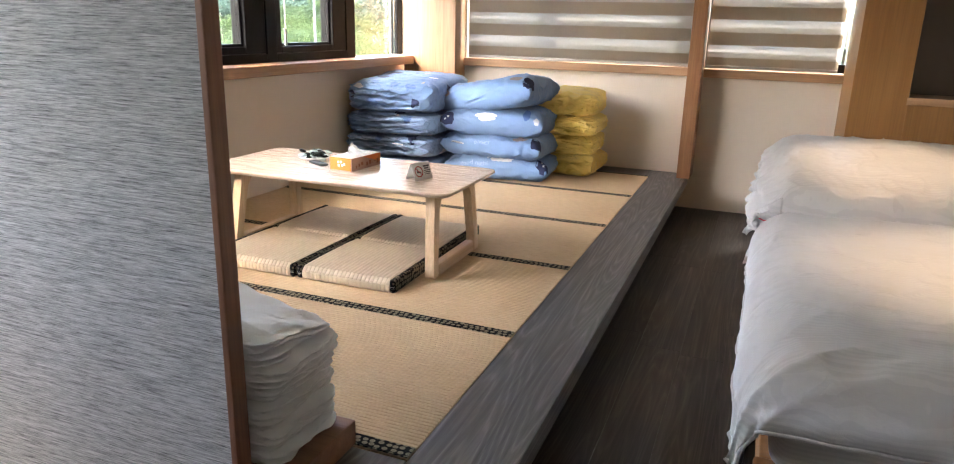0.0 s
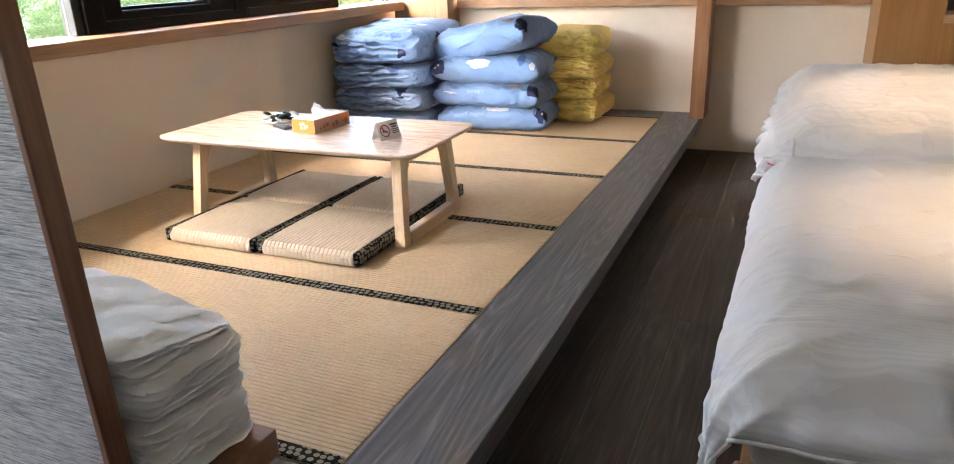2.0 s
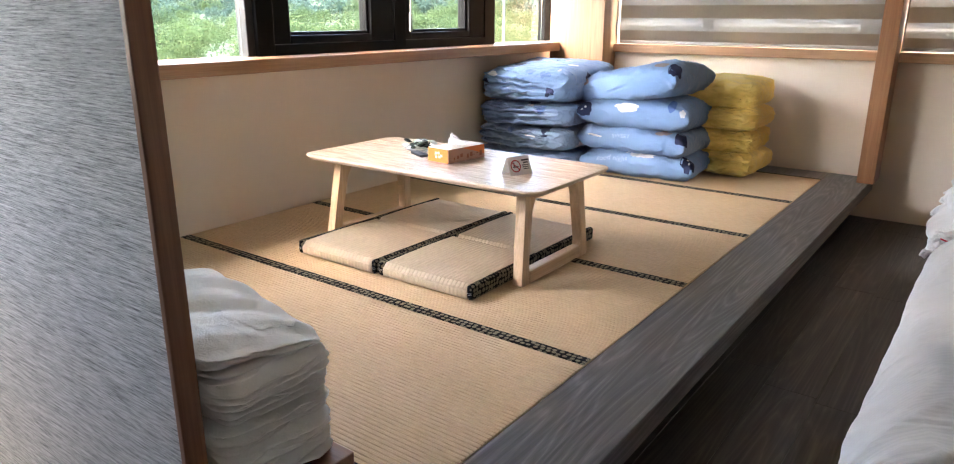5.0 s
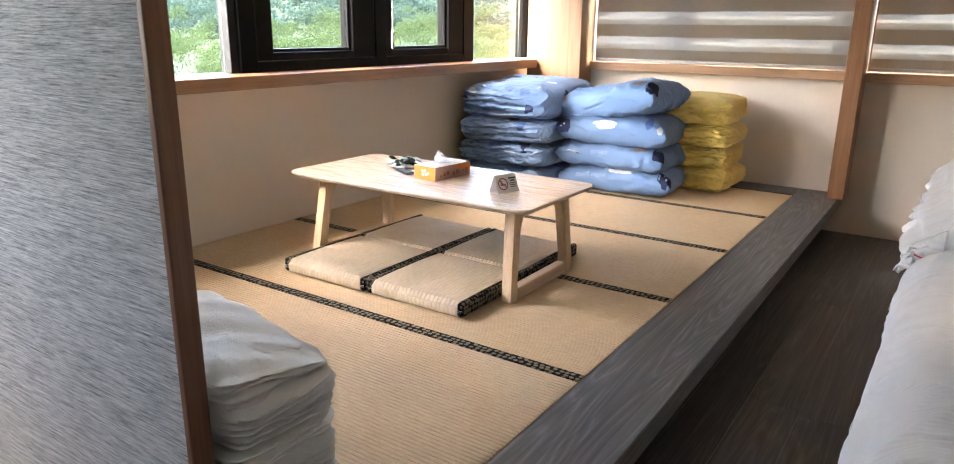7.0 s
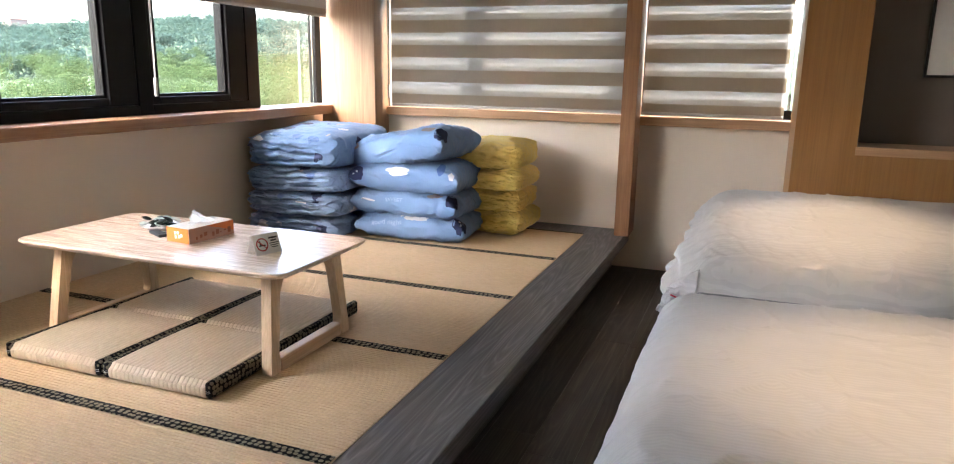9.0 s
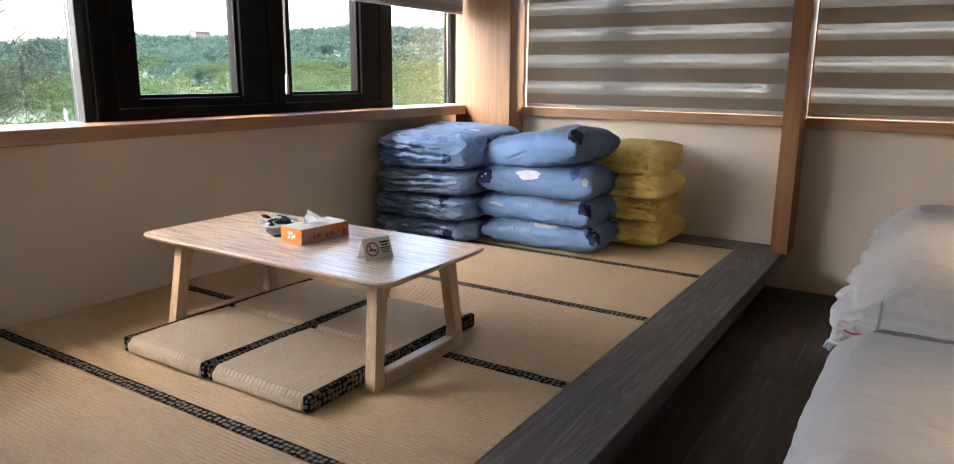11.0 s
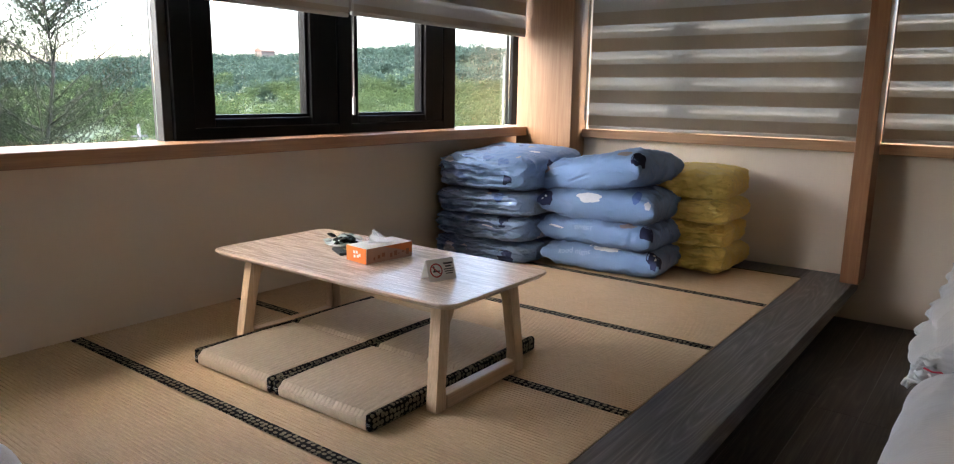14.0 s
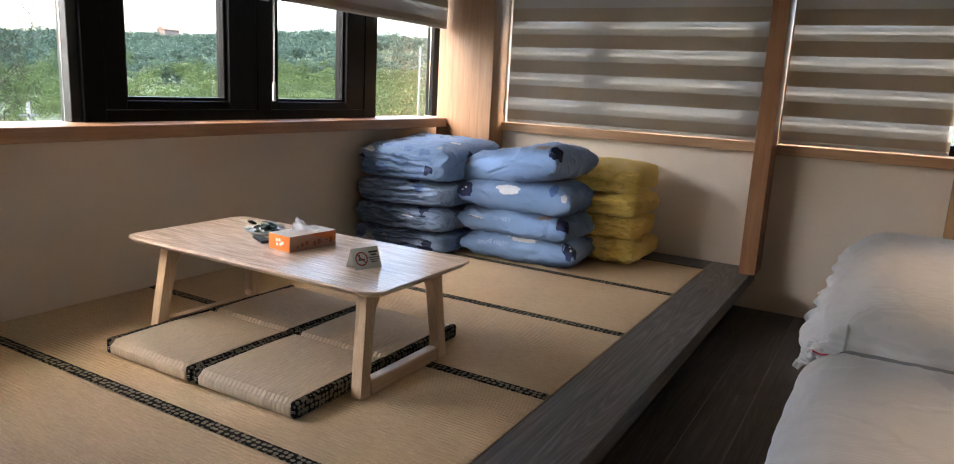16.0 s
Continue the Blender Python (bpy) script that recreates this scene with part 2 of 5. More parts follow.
def printed_cotton(name, base, deep, patches=True):
    """Blue bedding cotton with pale clouds, navy patches and a fine dot grid."""
    m, n, l, p = material(name)
    v = coords(n, l, (1, 1, 1), True)
    slow, thread, fold = noise_tex(n, l, v, 3, 3), noise_tex(n, l, v, 900, 2), noise_tex(n, l, v, 12, 5, 0.6, 0.7)
    r = ramp(n, [(0.3, deep), (0.65, base)])
    l.new(slow, r.inputs["Fac"])
    c = r.outputs["Color"]
    # clouds and navy patches: rare blobs of a cell pattern with wobbly rims
    wob = n.new("ShaderNodeTexNoise")
    wob.inputs["Scale"].default_value, wob.inputs["Detail"].default_value = 22, 1
    l.new(v, wob.inputs["Vector"])
    wv = mixed(n, l, 0.055, v, wob.outputs["Color"], "ADD")
    for scale, size, rare, tone in () if not patches else ((6.4, 0.30, 0.76, (0.74, 0.76, 0.78)), (5.6, 0.33, 0.72, (0.03, 0.045, 0.12)), (7.0, 0.28, 0.72, (0.14, 0.24, 0.50)), (8.0, 0.26, 0.86, (0.50, 0.45, 0.40))):
        vo = n.new("ShaderNodeTexVoronoi")
        vo.inputs["Scale"].default_value = scale
        l.new(wv, vo.inputs["Vector"])
        near, pick, both = n.new("ShaderNodeMath"), n.new("ShaderNodeMath"), n.new("ShaderNodeMath")
        near.operation, pick.operation, both.operation = "LESS_THAN", "GREATER_THAN", "MULTIPLY"
        near.inputs[1].default_value, pick.inputs[1].default_value = size, rare
        sep = n.new("ShaderNodeSeparateColor")
        l.new(vo.outputs["Color"], sep.inputs["Color"])
        l.new(vo.outputs["Distance"], near.inputs[0])
        l.new(sep.outputs["Red"], pick.inputs[0])
        l.new(near.outputs[0], both.inputs[0])
        l.new(pick.outputs[0], both.inputs[1])
        c = mixed(n, l, both.outputs[0], c, tone)
    l.new(c, p.inputs["Base Color"])
    p.inputs["Roughness"].default_value, p.inputs["Sheen Weight"].default_value = 0.85, 0.15
    nn = bump(n, l, p, fold, 0.4, 0.02)
    nn = bump(n, l, p, crisp_creases(n, l, v, 8.0, (0.8, 1.8, 1.5)), 0.8, 0.035, nn)
    bump(n, l, p, thread, 0.1, 0.0006, nn)
    return m


def foliage(name, dark, light):
    m, n, l, p = material(name)
    geo = n.new("ShaderNodeNewGeometry")
    big = noise_tex(n, l, coords(n, l), 0.09, 3)
    add = n.new("ShaderNodeMath")
    add.operation = "MULTIPLY_ADD"
    add.inputs[1].default_value = 0.16
    sub = n.new("ShaderNodeMath")
    sub.operation = "MULTIPLY_ADD"
    sub.inputs[1].default_value, sub.inputs[2].default_value = 0.9, -0.05
    l.new(big, sub.inputs[0])
    l.new(geo.outputs["Random Per Island"], add.inputs[0])
    l.new(sub.outputs[0], add.inputs[2])
    r = ramp(n, [(0.1, dark), (0.85, light)])
    l.new(add.outputs[0], r.inputs["Fac"])
    l.new(r.outputs["Color"], p.inputs["Base Color"])
    p.inputs["Roughness"].default_value, p.inputs["Specular IOR Level"].default_value = 0.8, 0.08
    tr, mx = n.new("ShaderNodeBsdfTranslucent"), n.new("ShaderNodeMixShader")
    l.new(r.outputs["Color"], tr.inputs["Color"])
    mx.inputs[0].default_value = 0.45
    l.new(p.outputs[0], mx.inputs[1])
    l.new(tr.outputs[0], mx.inputs[2])
    l.new(mx.outputs[0], n["Material Output"].inputs["Surface"])
    return m


def glass(name):
    m, n, l, p = material(name)
    p.inputs["Base Color"].default_value = (0.97, 0.99, 0.98, 1)
    p.inputs["Roughness"].default_value, p.inputs["IOR"].default_value = 0.0, 1.45
    p.inputs["Transmission Weight"].default_value = 1.0
    return m


WALL = plaster("wall_paint", (0.80, 0.695, 0.57))
CEIL = plaster("ceiling_paint", (0.88, 0.87, 0.85))
# for the unseen walls: paler than WALL to bounce more fill light
FILL_WALL = plaster("fill_wall_paint", (0.80, 0.74, 0.68))
OAK = wood("oak_trim", (0.34, 0.18, 0.09), (0.47, 0.275, 0.15), 26, 0.42, 1)
OAK_UP = wood("oak_upright", (0.31, 0.17, 0.09), (0.43, 0.255, 0.14), 26, 0.42, 2)
OAK_ALONG = wood("oak_along_wall", (0.40, 0.22, 0.115), (0.56, 0.34, 0.19), 26, 0.42, 0)
POST = wood("oak_post", (0.29, 0.128, 0.053), (0.40, 0.20, 0.09), 26, 0.42, 2)
PANEL = wood("honey_panel", (0.32, 0.148, 0.042), (0.38, 0.188, 0.060), 14, 0.45, 2, rings=0.6)
CAP = wood("brown_cap", (0.20, 0.09, 0.05), (0.30, 0.145, 0.08), 30, 0.42, 2)
LEDGE = wood("brown_ledge", (0.25, 0.115, 0.06), (0.36, 0.18, 0.10), 26, 0.4, 0)
ASH_X = wood("ash_tabletop", (0.74, 0.57, 0.44), (0.83, 0.67, 0.54), 40, 0.27, 0, pore=0.38)
ASH_UP = wood("ash_leg", (0.62, 0.43, 0.26), (0.76, 0.58, 0.40), 30, 0.38, 2)
ASH_Y = wood("ash_rail", (0.62, 0.43, 0.26), (0.76, 0.58, 0.40), 30, 0.38, 1)
PINE = wood("pine_rail", (0.47, 0.215, 0.085), (0.60, 0.31, 0.135), 16, 0.35, 0)
PINE_UP = wood("pine_post", (0.47, 0.215, 0.085), (0.60, 0.31, 0.135), 16, 0.35, 2)
GREY_BOARD = ringed_board("grey_laminate", (0.076, 0.074, 0.076), (0.132, 0.129, 0.131), (0.215, 0.21, 0.21), 0.40)
DARK_PLANK = ringed_board("dark_vinyl_plank", (0.036, 0.029, 0.026), (0.066, 0.053, 0.047), (0.115, 0.094, 0.082), 0.42)
RUSH = rush("tatami_rush", (0.52, 0.362, 0.21), (0.765, 0.575, 0.36), "x")
RUSH_PALE = rush("cushion_rush", (0.66, 0.54, 0.41), (0.86, 0.75, 0.60), "y")
HERI = brocade("border_ribbon", 56, (0.37, 0.32, 0.225), (0.8, 1.0, 1), True)
HERI_Y = brocade("cushion_ribbon", 52, (0.22, 0.19, 0.135))
BLACK_FRAME = plain("black_aluminium", (0.005, 0.005, 0.0055), 0.35, 0.0, 0.2, 8)
BLACK_FRAME.node_tree.nodes["Principled BSDF"].inputs["Specular IOR Level"].default_value = 0.12
DARK_METAL = plain("dark_grey_aluminium", (0.018, 0.018, 0.02), 0.4, 0.2)
GREY_METAL = plain("grey_aluminium", (0.07, 0.07, 0.072), 0.45, 0.3)
SHEER = see_through("sheer_band", (0.82, 0.81, 0.79), 0.16, 0.60)
DENSE = see_through("dense_band", (0.58, 0.51, 0.42), 0.0, 0.56)
REAR = see_through("rear_band", (0.52, 0.49, 0.45), 0.0, 0.50)
BAR = plain("blind_bar", (0.62, 0.58, 0.54), 0.5)
CORD = plain("white_plastic", (0.75, 0.74, 0.71), 0.4)
LINEN = linen_panel("grey_linen")
TAUPE = cloth("taupe_wallcloth", (0.16, 0.13, 0.11), 500, 0.85, 0.03, crease_scale=3)
DUVET = cloth("white_duvet", (0.71, 0.69, 0.675), 1100, 0.7, 0.16, 24, crease_scale=20)
SHEET = cloth("white_sheet", (0.70, 0.675, 0.65), 1100, 0.8, 0.2, 24)
GREY_SHEET = cloth("grey_sheet", (0.22, 0.225, 0.235), 900, 0.9, 0.2)
TOWEL = cloth("terry_towel", (0.90, 0.885, 0.86), 380, 1.0, 0.05, sheen=0.5, crease_scale=40, pile=0.55)
BLUE = printed_cotton("blue_cloud_cotton", (0.235, 0.375, 0.61), (0.17, 0.285, 0.51))
BLUE_GREY = printed_cotton("blue_grey_cotton", (0.26, 0.38, 0.58), (0.18, 0.265, 0.42))
BLUE_PLAIN = printed_cotton("blue_dotted_cotton", (0.225, 0.355, 0.585), (0.175, 0.29, 0.50), False)
NAVY = plain("navy_print", (0.02, 0.03, 0.09), 0.85)
CLOUD = plain("white_print", (0.78, 0.80, 0.82), 0.85)
PALE_BLUE = plain("pale_blue_print", (0.42, 0.55, 0.76), 0.85)
MID_BLUE = plain("mid_blue_print", (0.10, 0.19, 0.48), 0.85)
TAN = plain("tan_print", (0.33, 0.27, 0.27), 0.85)
YELLOW = cloth("yellow_cotton", (0.98, 0.74, 0.22), 900, 0.8, 0.16, crease_scale=24)
GLASS = glass("window_glass")
WHITE_CARD = plain("white_card", (0.80, 0.78, 0.74), 0.6, vary=0.04)
ORANGE = plain("orange_card", (0.75, 0.20, 0.035), 0.45, vary=0.06)
# tan print, made darker: the backlit side's shade is put into the colour
SHADED_KRAFT = plain("shaded_tan_card", (0.50, 0.28, 0.20), 0.6, vary=0.08)
TISSUE = see_through("tissue_paper", (0.92, 0.92, 0.92), 0.0, 0.4)
INK = plain("black_ink", (0.02, 0.02, 0.02), 0.6)
RED_INK = plain("red_ink", (0.45, 0.03, 0.03), 0.6)
PINK = plain("red_thread", (0.70, 0.06, 0.10), 0.7)
BROWN_INK = plain("brown_print", (0.35, 0.12, 0.05), 0.6)
CERAMIC = plain("white_ceramic", (0.8, 0.8, 0.78), 0.15, vary=0.03)
WRAP = plain("green_black_wrapper", (0.008, 0.02, 0.015), 0.25, vary=0.5, scale=60)
WRAP_PALE = plain("pale_wrapper", (0.55, 0.62, 0.58), 0.25, vary=0.2)
BLACK_PLASTIC = plain("black_plastic", (0.015, 0.015, 0.016), 0.35)
CLEAR = glass("clear_plastic")
LAMP_WHITE = plain("white_enamel", (0.8, 0.8, 0.8), 0.4, vary=0.02)
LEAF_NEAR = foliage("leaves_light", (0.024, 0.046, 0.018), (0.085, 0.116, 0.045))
# bluer, paler and flatter green: distance haze painted into the leaf colour
LEAF_FAR_HAZED = foliage("leaves_far_hazed", (0.034, 0.060, 0.050), (0.058, 0.090, 0.066))
NEEDLE = foliage("casuarina_needles", (0.014, 0.021, 0.012), (0.035, 0.046, 0.028))
BARK = plain("bark", (0.05, 0.042, 0.035), 0.9, vary=0.4, scale=6)
SOIL = plain("grass_ground", (0.035, 0.06, 0.02), 0.95, vary=0.5, scale=0.3)
CONCRETE = plain("concrete", (0.13, 0.13, 0.125), 0.85, vary=0.2, scale=2)
PICTURE_PALE = plain("pale_print", (0.50, 0.51, 0.49), 0.6, vary=0.25, scale=9)
PICTURE_DARK = plain("dark_print", (0.05, 0.055, 0.045), 0.5, vary=0.6, scale=14)


# ---- mesh helpers ----
def mesh_object(name, bm, mat, smooth=False):
    me = bpy.data.meshes.new(name)
    bmesh.ops.recalc_face_normals(bm, faces=bm.faces)
    bm.to_mesh(me)
    bm.free()
    me.materials.append(mat)
    if smooth:
        me.polygons.foreach_set("use_smooth", [True] * len(me.polygons))
    return new(name, me)


def part(name, bm, mat, parent, label="", smooth=False):
    ob = mesh_object(name, bm, mat, smooth)
    ob.parent = parent
    if label:
        ob["label"] = label
    return ob


def thing(name, x, y, z, label, category, group="", kind="", turn=0):
    ob = new(name)
    ob.empty_display_size = 0.05
    ob.matrix_world = pose(x, y, z, 0, 0, turn)
    return tagged(ob, label, category, group, kind)


def box(x0, x1, y0, y1, z0, z1, bevel=0.0, seg=2, into=None):
    bm = into or bmesh.new()
    m = Matrix.Translation(((x0 + x1) / 2, (y0 + y1) / 2, (z0 + z1) / 2)) @ Matrix.Diagonal((x1 - x0, y1 - y0, z1 - z0, 1))
    made = bmesh.ops.create_cube(bm, size=1, matrix=m)["verts"]
    if bevel:
        edges = list({e for v in made for e in v.link_edges})
        bmesh.ops.bevel(bm, geom=edges, offset=bevel, segments=seg, affect="EDGES", profile=0.5)
    return bm


def tube(points, radius, sides=8, into=None, taper=None):
    """A round bar along a line of points."""
    bm = into or bmesh.new()
    rings = []
    for i, p in enumerate(points):
        a, b = Vector(points[max(i - 1, 0)]), Vector(points[min(i + 1, len(points) - 1)])
        q = (b - a).to_track_quat("Z", "Y")
        r = radius if taper is None else radius + (taper - radius) * i / (len(points) - 1)
        rings.append([bm.verts.new(Vector(p) + q @ Vector((r * math.cos(k * math.tau / sides), r * math.sin(k * math.tau / sides), 0))) for k in range(sides)])
    for r0, r1 in zip(rings, rings[1:]):
        for k in range(sides):
            bm.faces.new((r0[k], r0[(k + 1) % sides], r1[(k + 1) % sides], r1[k]))
    bm.faces.new(rings[0][::-1])
    bm.faces.new(rings[-1])
    return bm


def grid_mesh(nu, nv, at, close_u=False):
    """A sheet of nu x nv quads; at(u, v) gives the place."""
    bm = bmesh.new()
    rows = [[bm.verts.new(at(i / nu, j / nv)) for j in range(nv + 1)] for i in range(nu if close_u else nu + 1)]
    for i in range(nu):
        a, b = rows[i], rows[(i + 1) % len(rows)]
        for j in range(nv):
            bm.faces.new((a[j], b[j], b[j + 1], a[j + 1]))
    return bm


def lumps(p, scale, seed):
    return noise.fractal(Vector(p) * scale + Vector((seed, seed * 1.7, -seed)), 1.0, 2.0, 3)


def folds(p, scale, seed):
    """Crisp creases: ridged noise, 0 to about 1."""
    return 1 - abs(noise.noise(Vector(p) * scale + Vector((seed, -seed, seed * 0.6)))) * 2.2


# ---- the room ----
T = 0.27                      # top of the raised platform
WX, WY = -2.88, 5.832         # inner faces of the window wall and of the end wall
RX, BY = 2.30, -1.70          # inner faces of the walls behind the camera's right and back
CEIL_Z = 2.42
SILL_Z = 1.075
HEAD_Z = 2.18


def structure(name, label, category, bm, mat):
    return tagged(mesh_object(name, bm, mat), label, category, kind="structure")


# window wall with its long opening
bm = box(WX - 0.2, WX, BY - 0.2, WY + 0.2, -0.1, SILL_Z - 0.03)
box(WX - 0.2, WX, BY - 0.2, WY + 0.2, HEAD_Z, CEIL_Z, into=bm)
box(WX - 0.2, WX, 0.95, 1.30, SILL_Z - 0.03, HEAD_Z, into=bm)
box(WX - 0.2, WX, BY - 0.2, 0.13, SILL_Z - 0.03, HEAD_Z, into=bm)
box(WX - 0.2, WX, WY + 0.02, WY + 0.2, SILL_Z - 0.03, HEAD_Z, into=bm)
structure("wall_west", "cream painted wall below a long window", "wall", bm, WALL)
# end wall with two openings
bm = box(WX, RX + 0.2, WY, WY + 0.2, -0.1, SILL_Z - 0.03)
box(WX, RX + 0.2, WY, WY + 0.2, HEAD_Z, CEIL_Z, into=bm)
box(WX, -2.34, WY, WY + 0.2, SILL_Z - 0.03, HEAD_Z, into=bm)
box(0.80, RX + 0.2, WY, WY + 0.2, SILL_Z - 0.03, HEAD_Z, into=bm)
structure("wall_north", "cream painted end wall below blinds", "wall", bm, WALL)
# closing walls out of view, kept pale as reflectors for fill
structure("wall_east", "plain cream painted wall out of view, paler for fill light", "wall", box(RX, RX + 0.2, BY, WY, -0.1, CEIL_Z), FILL_WALL)
SOUTH = box(WX, RX + 0.2, BY - 0.2, BY, -0.1, CEIL_Z)
structure("wall_south", "plain cream painted wall out of view, paler for fill light", "wall", SOUTH, FILL_WALL)
structure("ceiling", "plain white painted ceiling", "ceiling", box(WX - 0.2, RX + 0.2, BY - 0.2, WY + 0.2, CEIL_Z, CEIL_Z + 0.15), CEIL)

# raised platform: recessed riser, lipped grey edge board, near board, far board
platform = thing("platform", -1.6, 3.5, 0, "raised platform edged with grey wood-grain boards", "platform", kind="structure")


def on_platform(name, x0, x1, y0, y1, z0, z1, mat, bevel=0.002):
    bm = box(x0 + 1.6, x1 + 1.6, y0 - 3.5, y1 - 3.5, z0, z1, bevel, 1)
    return part(name, bm, mat, platform)


on_platform("base", WX + 0.002, -0.56, 1.272, WY - 0.002, 0.001, T - 0.083, DARK_PLANK, 0)
on_platform("edge_board", -0.716, -0.450, 1.272, WY - 0.002, T - 0.080, T, GREY_BOARD, 0.003)
on_platform("end_board", WX + 0.002, -0.718, 5.578, WY - 0.002, T - 0.072, T, GREY_BOARD, 0.003)
on_platform("near_board", WX + 0.002, -0.718, 1.272, 1.30, T - 0.072, T - 0.001, GREY_BOARD, 0.003)
on_platform("near_board", WX + 0.002, -0.718, 1.302, 1.556, T - 0.072, T - 0.001, GREY_BOARD, 0.003)

# cladding of the corner post between the two windows, slim post, sills
corner = thing("corner_post", -2.58, 5.72, T, "square wood-clad corner post beside the windows", "post", kind="structure")
part("cladding", box(-0.235, 0.228, -0.104, 0.11, 0.0, CEIL_Z - T, 0.003), OAK_UP, corner)
post = thing("wooden_post", -0.47, 5.715, T, "slim oak post standing on the platform edge", "post", kind="structure")
part("shaft", box(-0.048, 0.05, -0.11, 0.115, 0, CEIL_Z - T, 0.004), POST, post)

sill = thing("window_sill_1", -2.9, 3.4, SILL_Z, "broad oak window sill board", "sill", kind="structure")
part("board", box(-0.14, 0.18, -2.1, 2.214, -0.058, 0.006, 0.004), OAK, sill)
sill2 = thing("window_sill_2", -1.4, 5.83, SILL_Z, "narrow oak window sill board", "sill", kind="structure")
part("board", box(-0.945, 0.88, -0.055, 0.16, -0.062, 0, 0.004), OAK_ALONG, sill2)
sill3 = thing("window_sill_3", 0.2, 5.83, SILL_Z, "narrow oak window sill board", "sill", kind="structure")
part("board", box(-0.618, 0.60, -0.055, 0.16, -0.066, -0.004, 0.004), OAK_ALONG, sill3)


# ---- windows ----
def pane(name, parent, x0, x1, y0, y1, z0, z1):
    ob = part(name, box(x0, x1, y0, y1, z0, z1), GLASS, parent, "clear glass pane")
    ob.visible_shadow = False
    return ob


win = thing("window_1", -2.95, 3.5, SILL_Z, "black aluminium window with two inward sashes and fixed panes", "window", kind="structure")
TOP = HEAD_Z - SILL_Z


def bar(name, x0, x1, y0, y1, z0, z1, mat=BLACK_FRAME, parent=win, bevel=0.004):
    return part(name, box(x0, x1, y0 - 3.5, y1 - 3.5, z0, z1, bevel), mat, parent)


pane("pane", win, -0.024, -0.018, 1.30 - 3.5, 2.875 - 3.5, 0.008, TOP)
pane("pane", win, -0.024, -0.018, 5.0 - 3.5, 5.73 - 3.5, 0.008, TOP)
bar("frame_head", -0.07, 0.02, 1.30, 5.83, TOP - 0.05, TOP)
bar("frame_side", -0.07, 0.02, 1.30, 1.35, 0.006, TOP - 0.05)
bar("frame_side", -0.06, 0.012, 5.735, 5.83, 0.006, TOP - 0.05)
bar("frame_side", -0.05, 0.03, 2.877, 2.922, 0.006, TOP - 0.05, DARK_METAL)
# the heavy double frame that holds the sashes
bar("frame_upright", -0.07, 0.05, 2.924, 3.03, 0.006, TOP - 0.05)
bar("frame_upright", -0.07, 0.05, 3.93, 4.03, 0.006, TOP - 0.05)
bar("frame_upright", -0.07, 0.05, 4.86, 4.985, 0.006, TOP - 0.05)
bar("frame_bottom", -0.07, 0.05, 3.03, 3.93, 0.006, 0.06)
bar("frame_bottom", -0.07, 0.05, 4.03, 4.86, 0.006, 0.06)


def sash(y0, y1, gy0, gy1, gz):
    s = part("sash", box(-0.06, 0.045, y0 - 3.5, gy0 - 3.5 - 0.018, 0.062, TOP - 0.055, 0.005), BLACK_FRAME, win)
    for name, a, b, c, d in (("stile", gy1 + 0.018, y1, 0.062, TOP - 0.055), ("rail", gy0 - 0.016, gy1 + 0.016, 0.062, gz - 0.018),
                             ("rail", gy0 - 0.016, gy1 + 0.016, TOP - 0.12, TOP - 0.055)):
        part(name, box(-0.06, 0.045, a - 3.5, b - 3.5, c, d, 0.005), BLACK_FRAME, s)
    for a, b, c, d in ((gy0 - 0.018, gy0, gz - 0.018, TOP - 0.12), (gy1, gy1 + 0.018, gz - 0.018, TOP - 0.12), (gy0 - 0.018, gy1 + 0.018, gz - 0.018, gz)):
        part("bead", box(-0.02, 0.022, a - 3.5, b - 3.5, c, d, 0.003), BLACK_FRAME, s)
    pane("pane", s, -0.008, -0.002, gy0 - 3.5, gy1 - 3.5, gz, TOP - 0.12)
    return s


sash(3.033, 3.925, 3.157, 3.718, 0.122)
sash(4.033, 4.857, 4.104, 4.666, 0.122)

for k, (a, b) in enumerate(((-2.33, -0.48), (-0.46, 0.80))):
    w = thing(f"window_{k + 2}", (a + b) / 2, WY + 0.1, SILL_Z, "black aluminium window behind a closed blind", "window", kind="structure")
    hw = (b - a) / 2
    for name, x0, x1, z0, z1 in (("frame_side", -hw, -hw + 0.05, 0, TOP), ("frame_side", hw - 0.05, hw, 0, TOP),
                                 ("frame_bottom", -hw + 0.05, hw - 0.05, 0, 0.06), ("frame_head", -hw + 0.05, hw - 0.05, TOP - 0.05, TOP)):
        part(name, box(x0, x1, -0.03, 0.05, z0, z1, 0.003), GREY_METAL if name == "frame_side" else BLACK_FRAME, w)
    if k == 0:
        part("mullion", box(-0.19, -0.07, -0.03, 0.05, 0.06, TOP - 0.05, 0.003), BLACK_FRAME, w)
    pane("pane", w, -hw + 0.05, hw - 0.05, 0.008, 0.014, 0.06, TOP - 0.05)


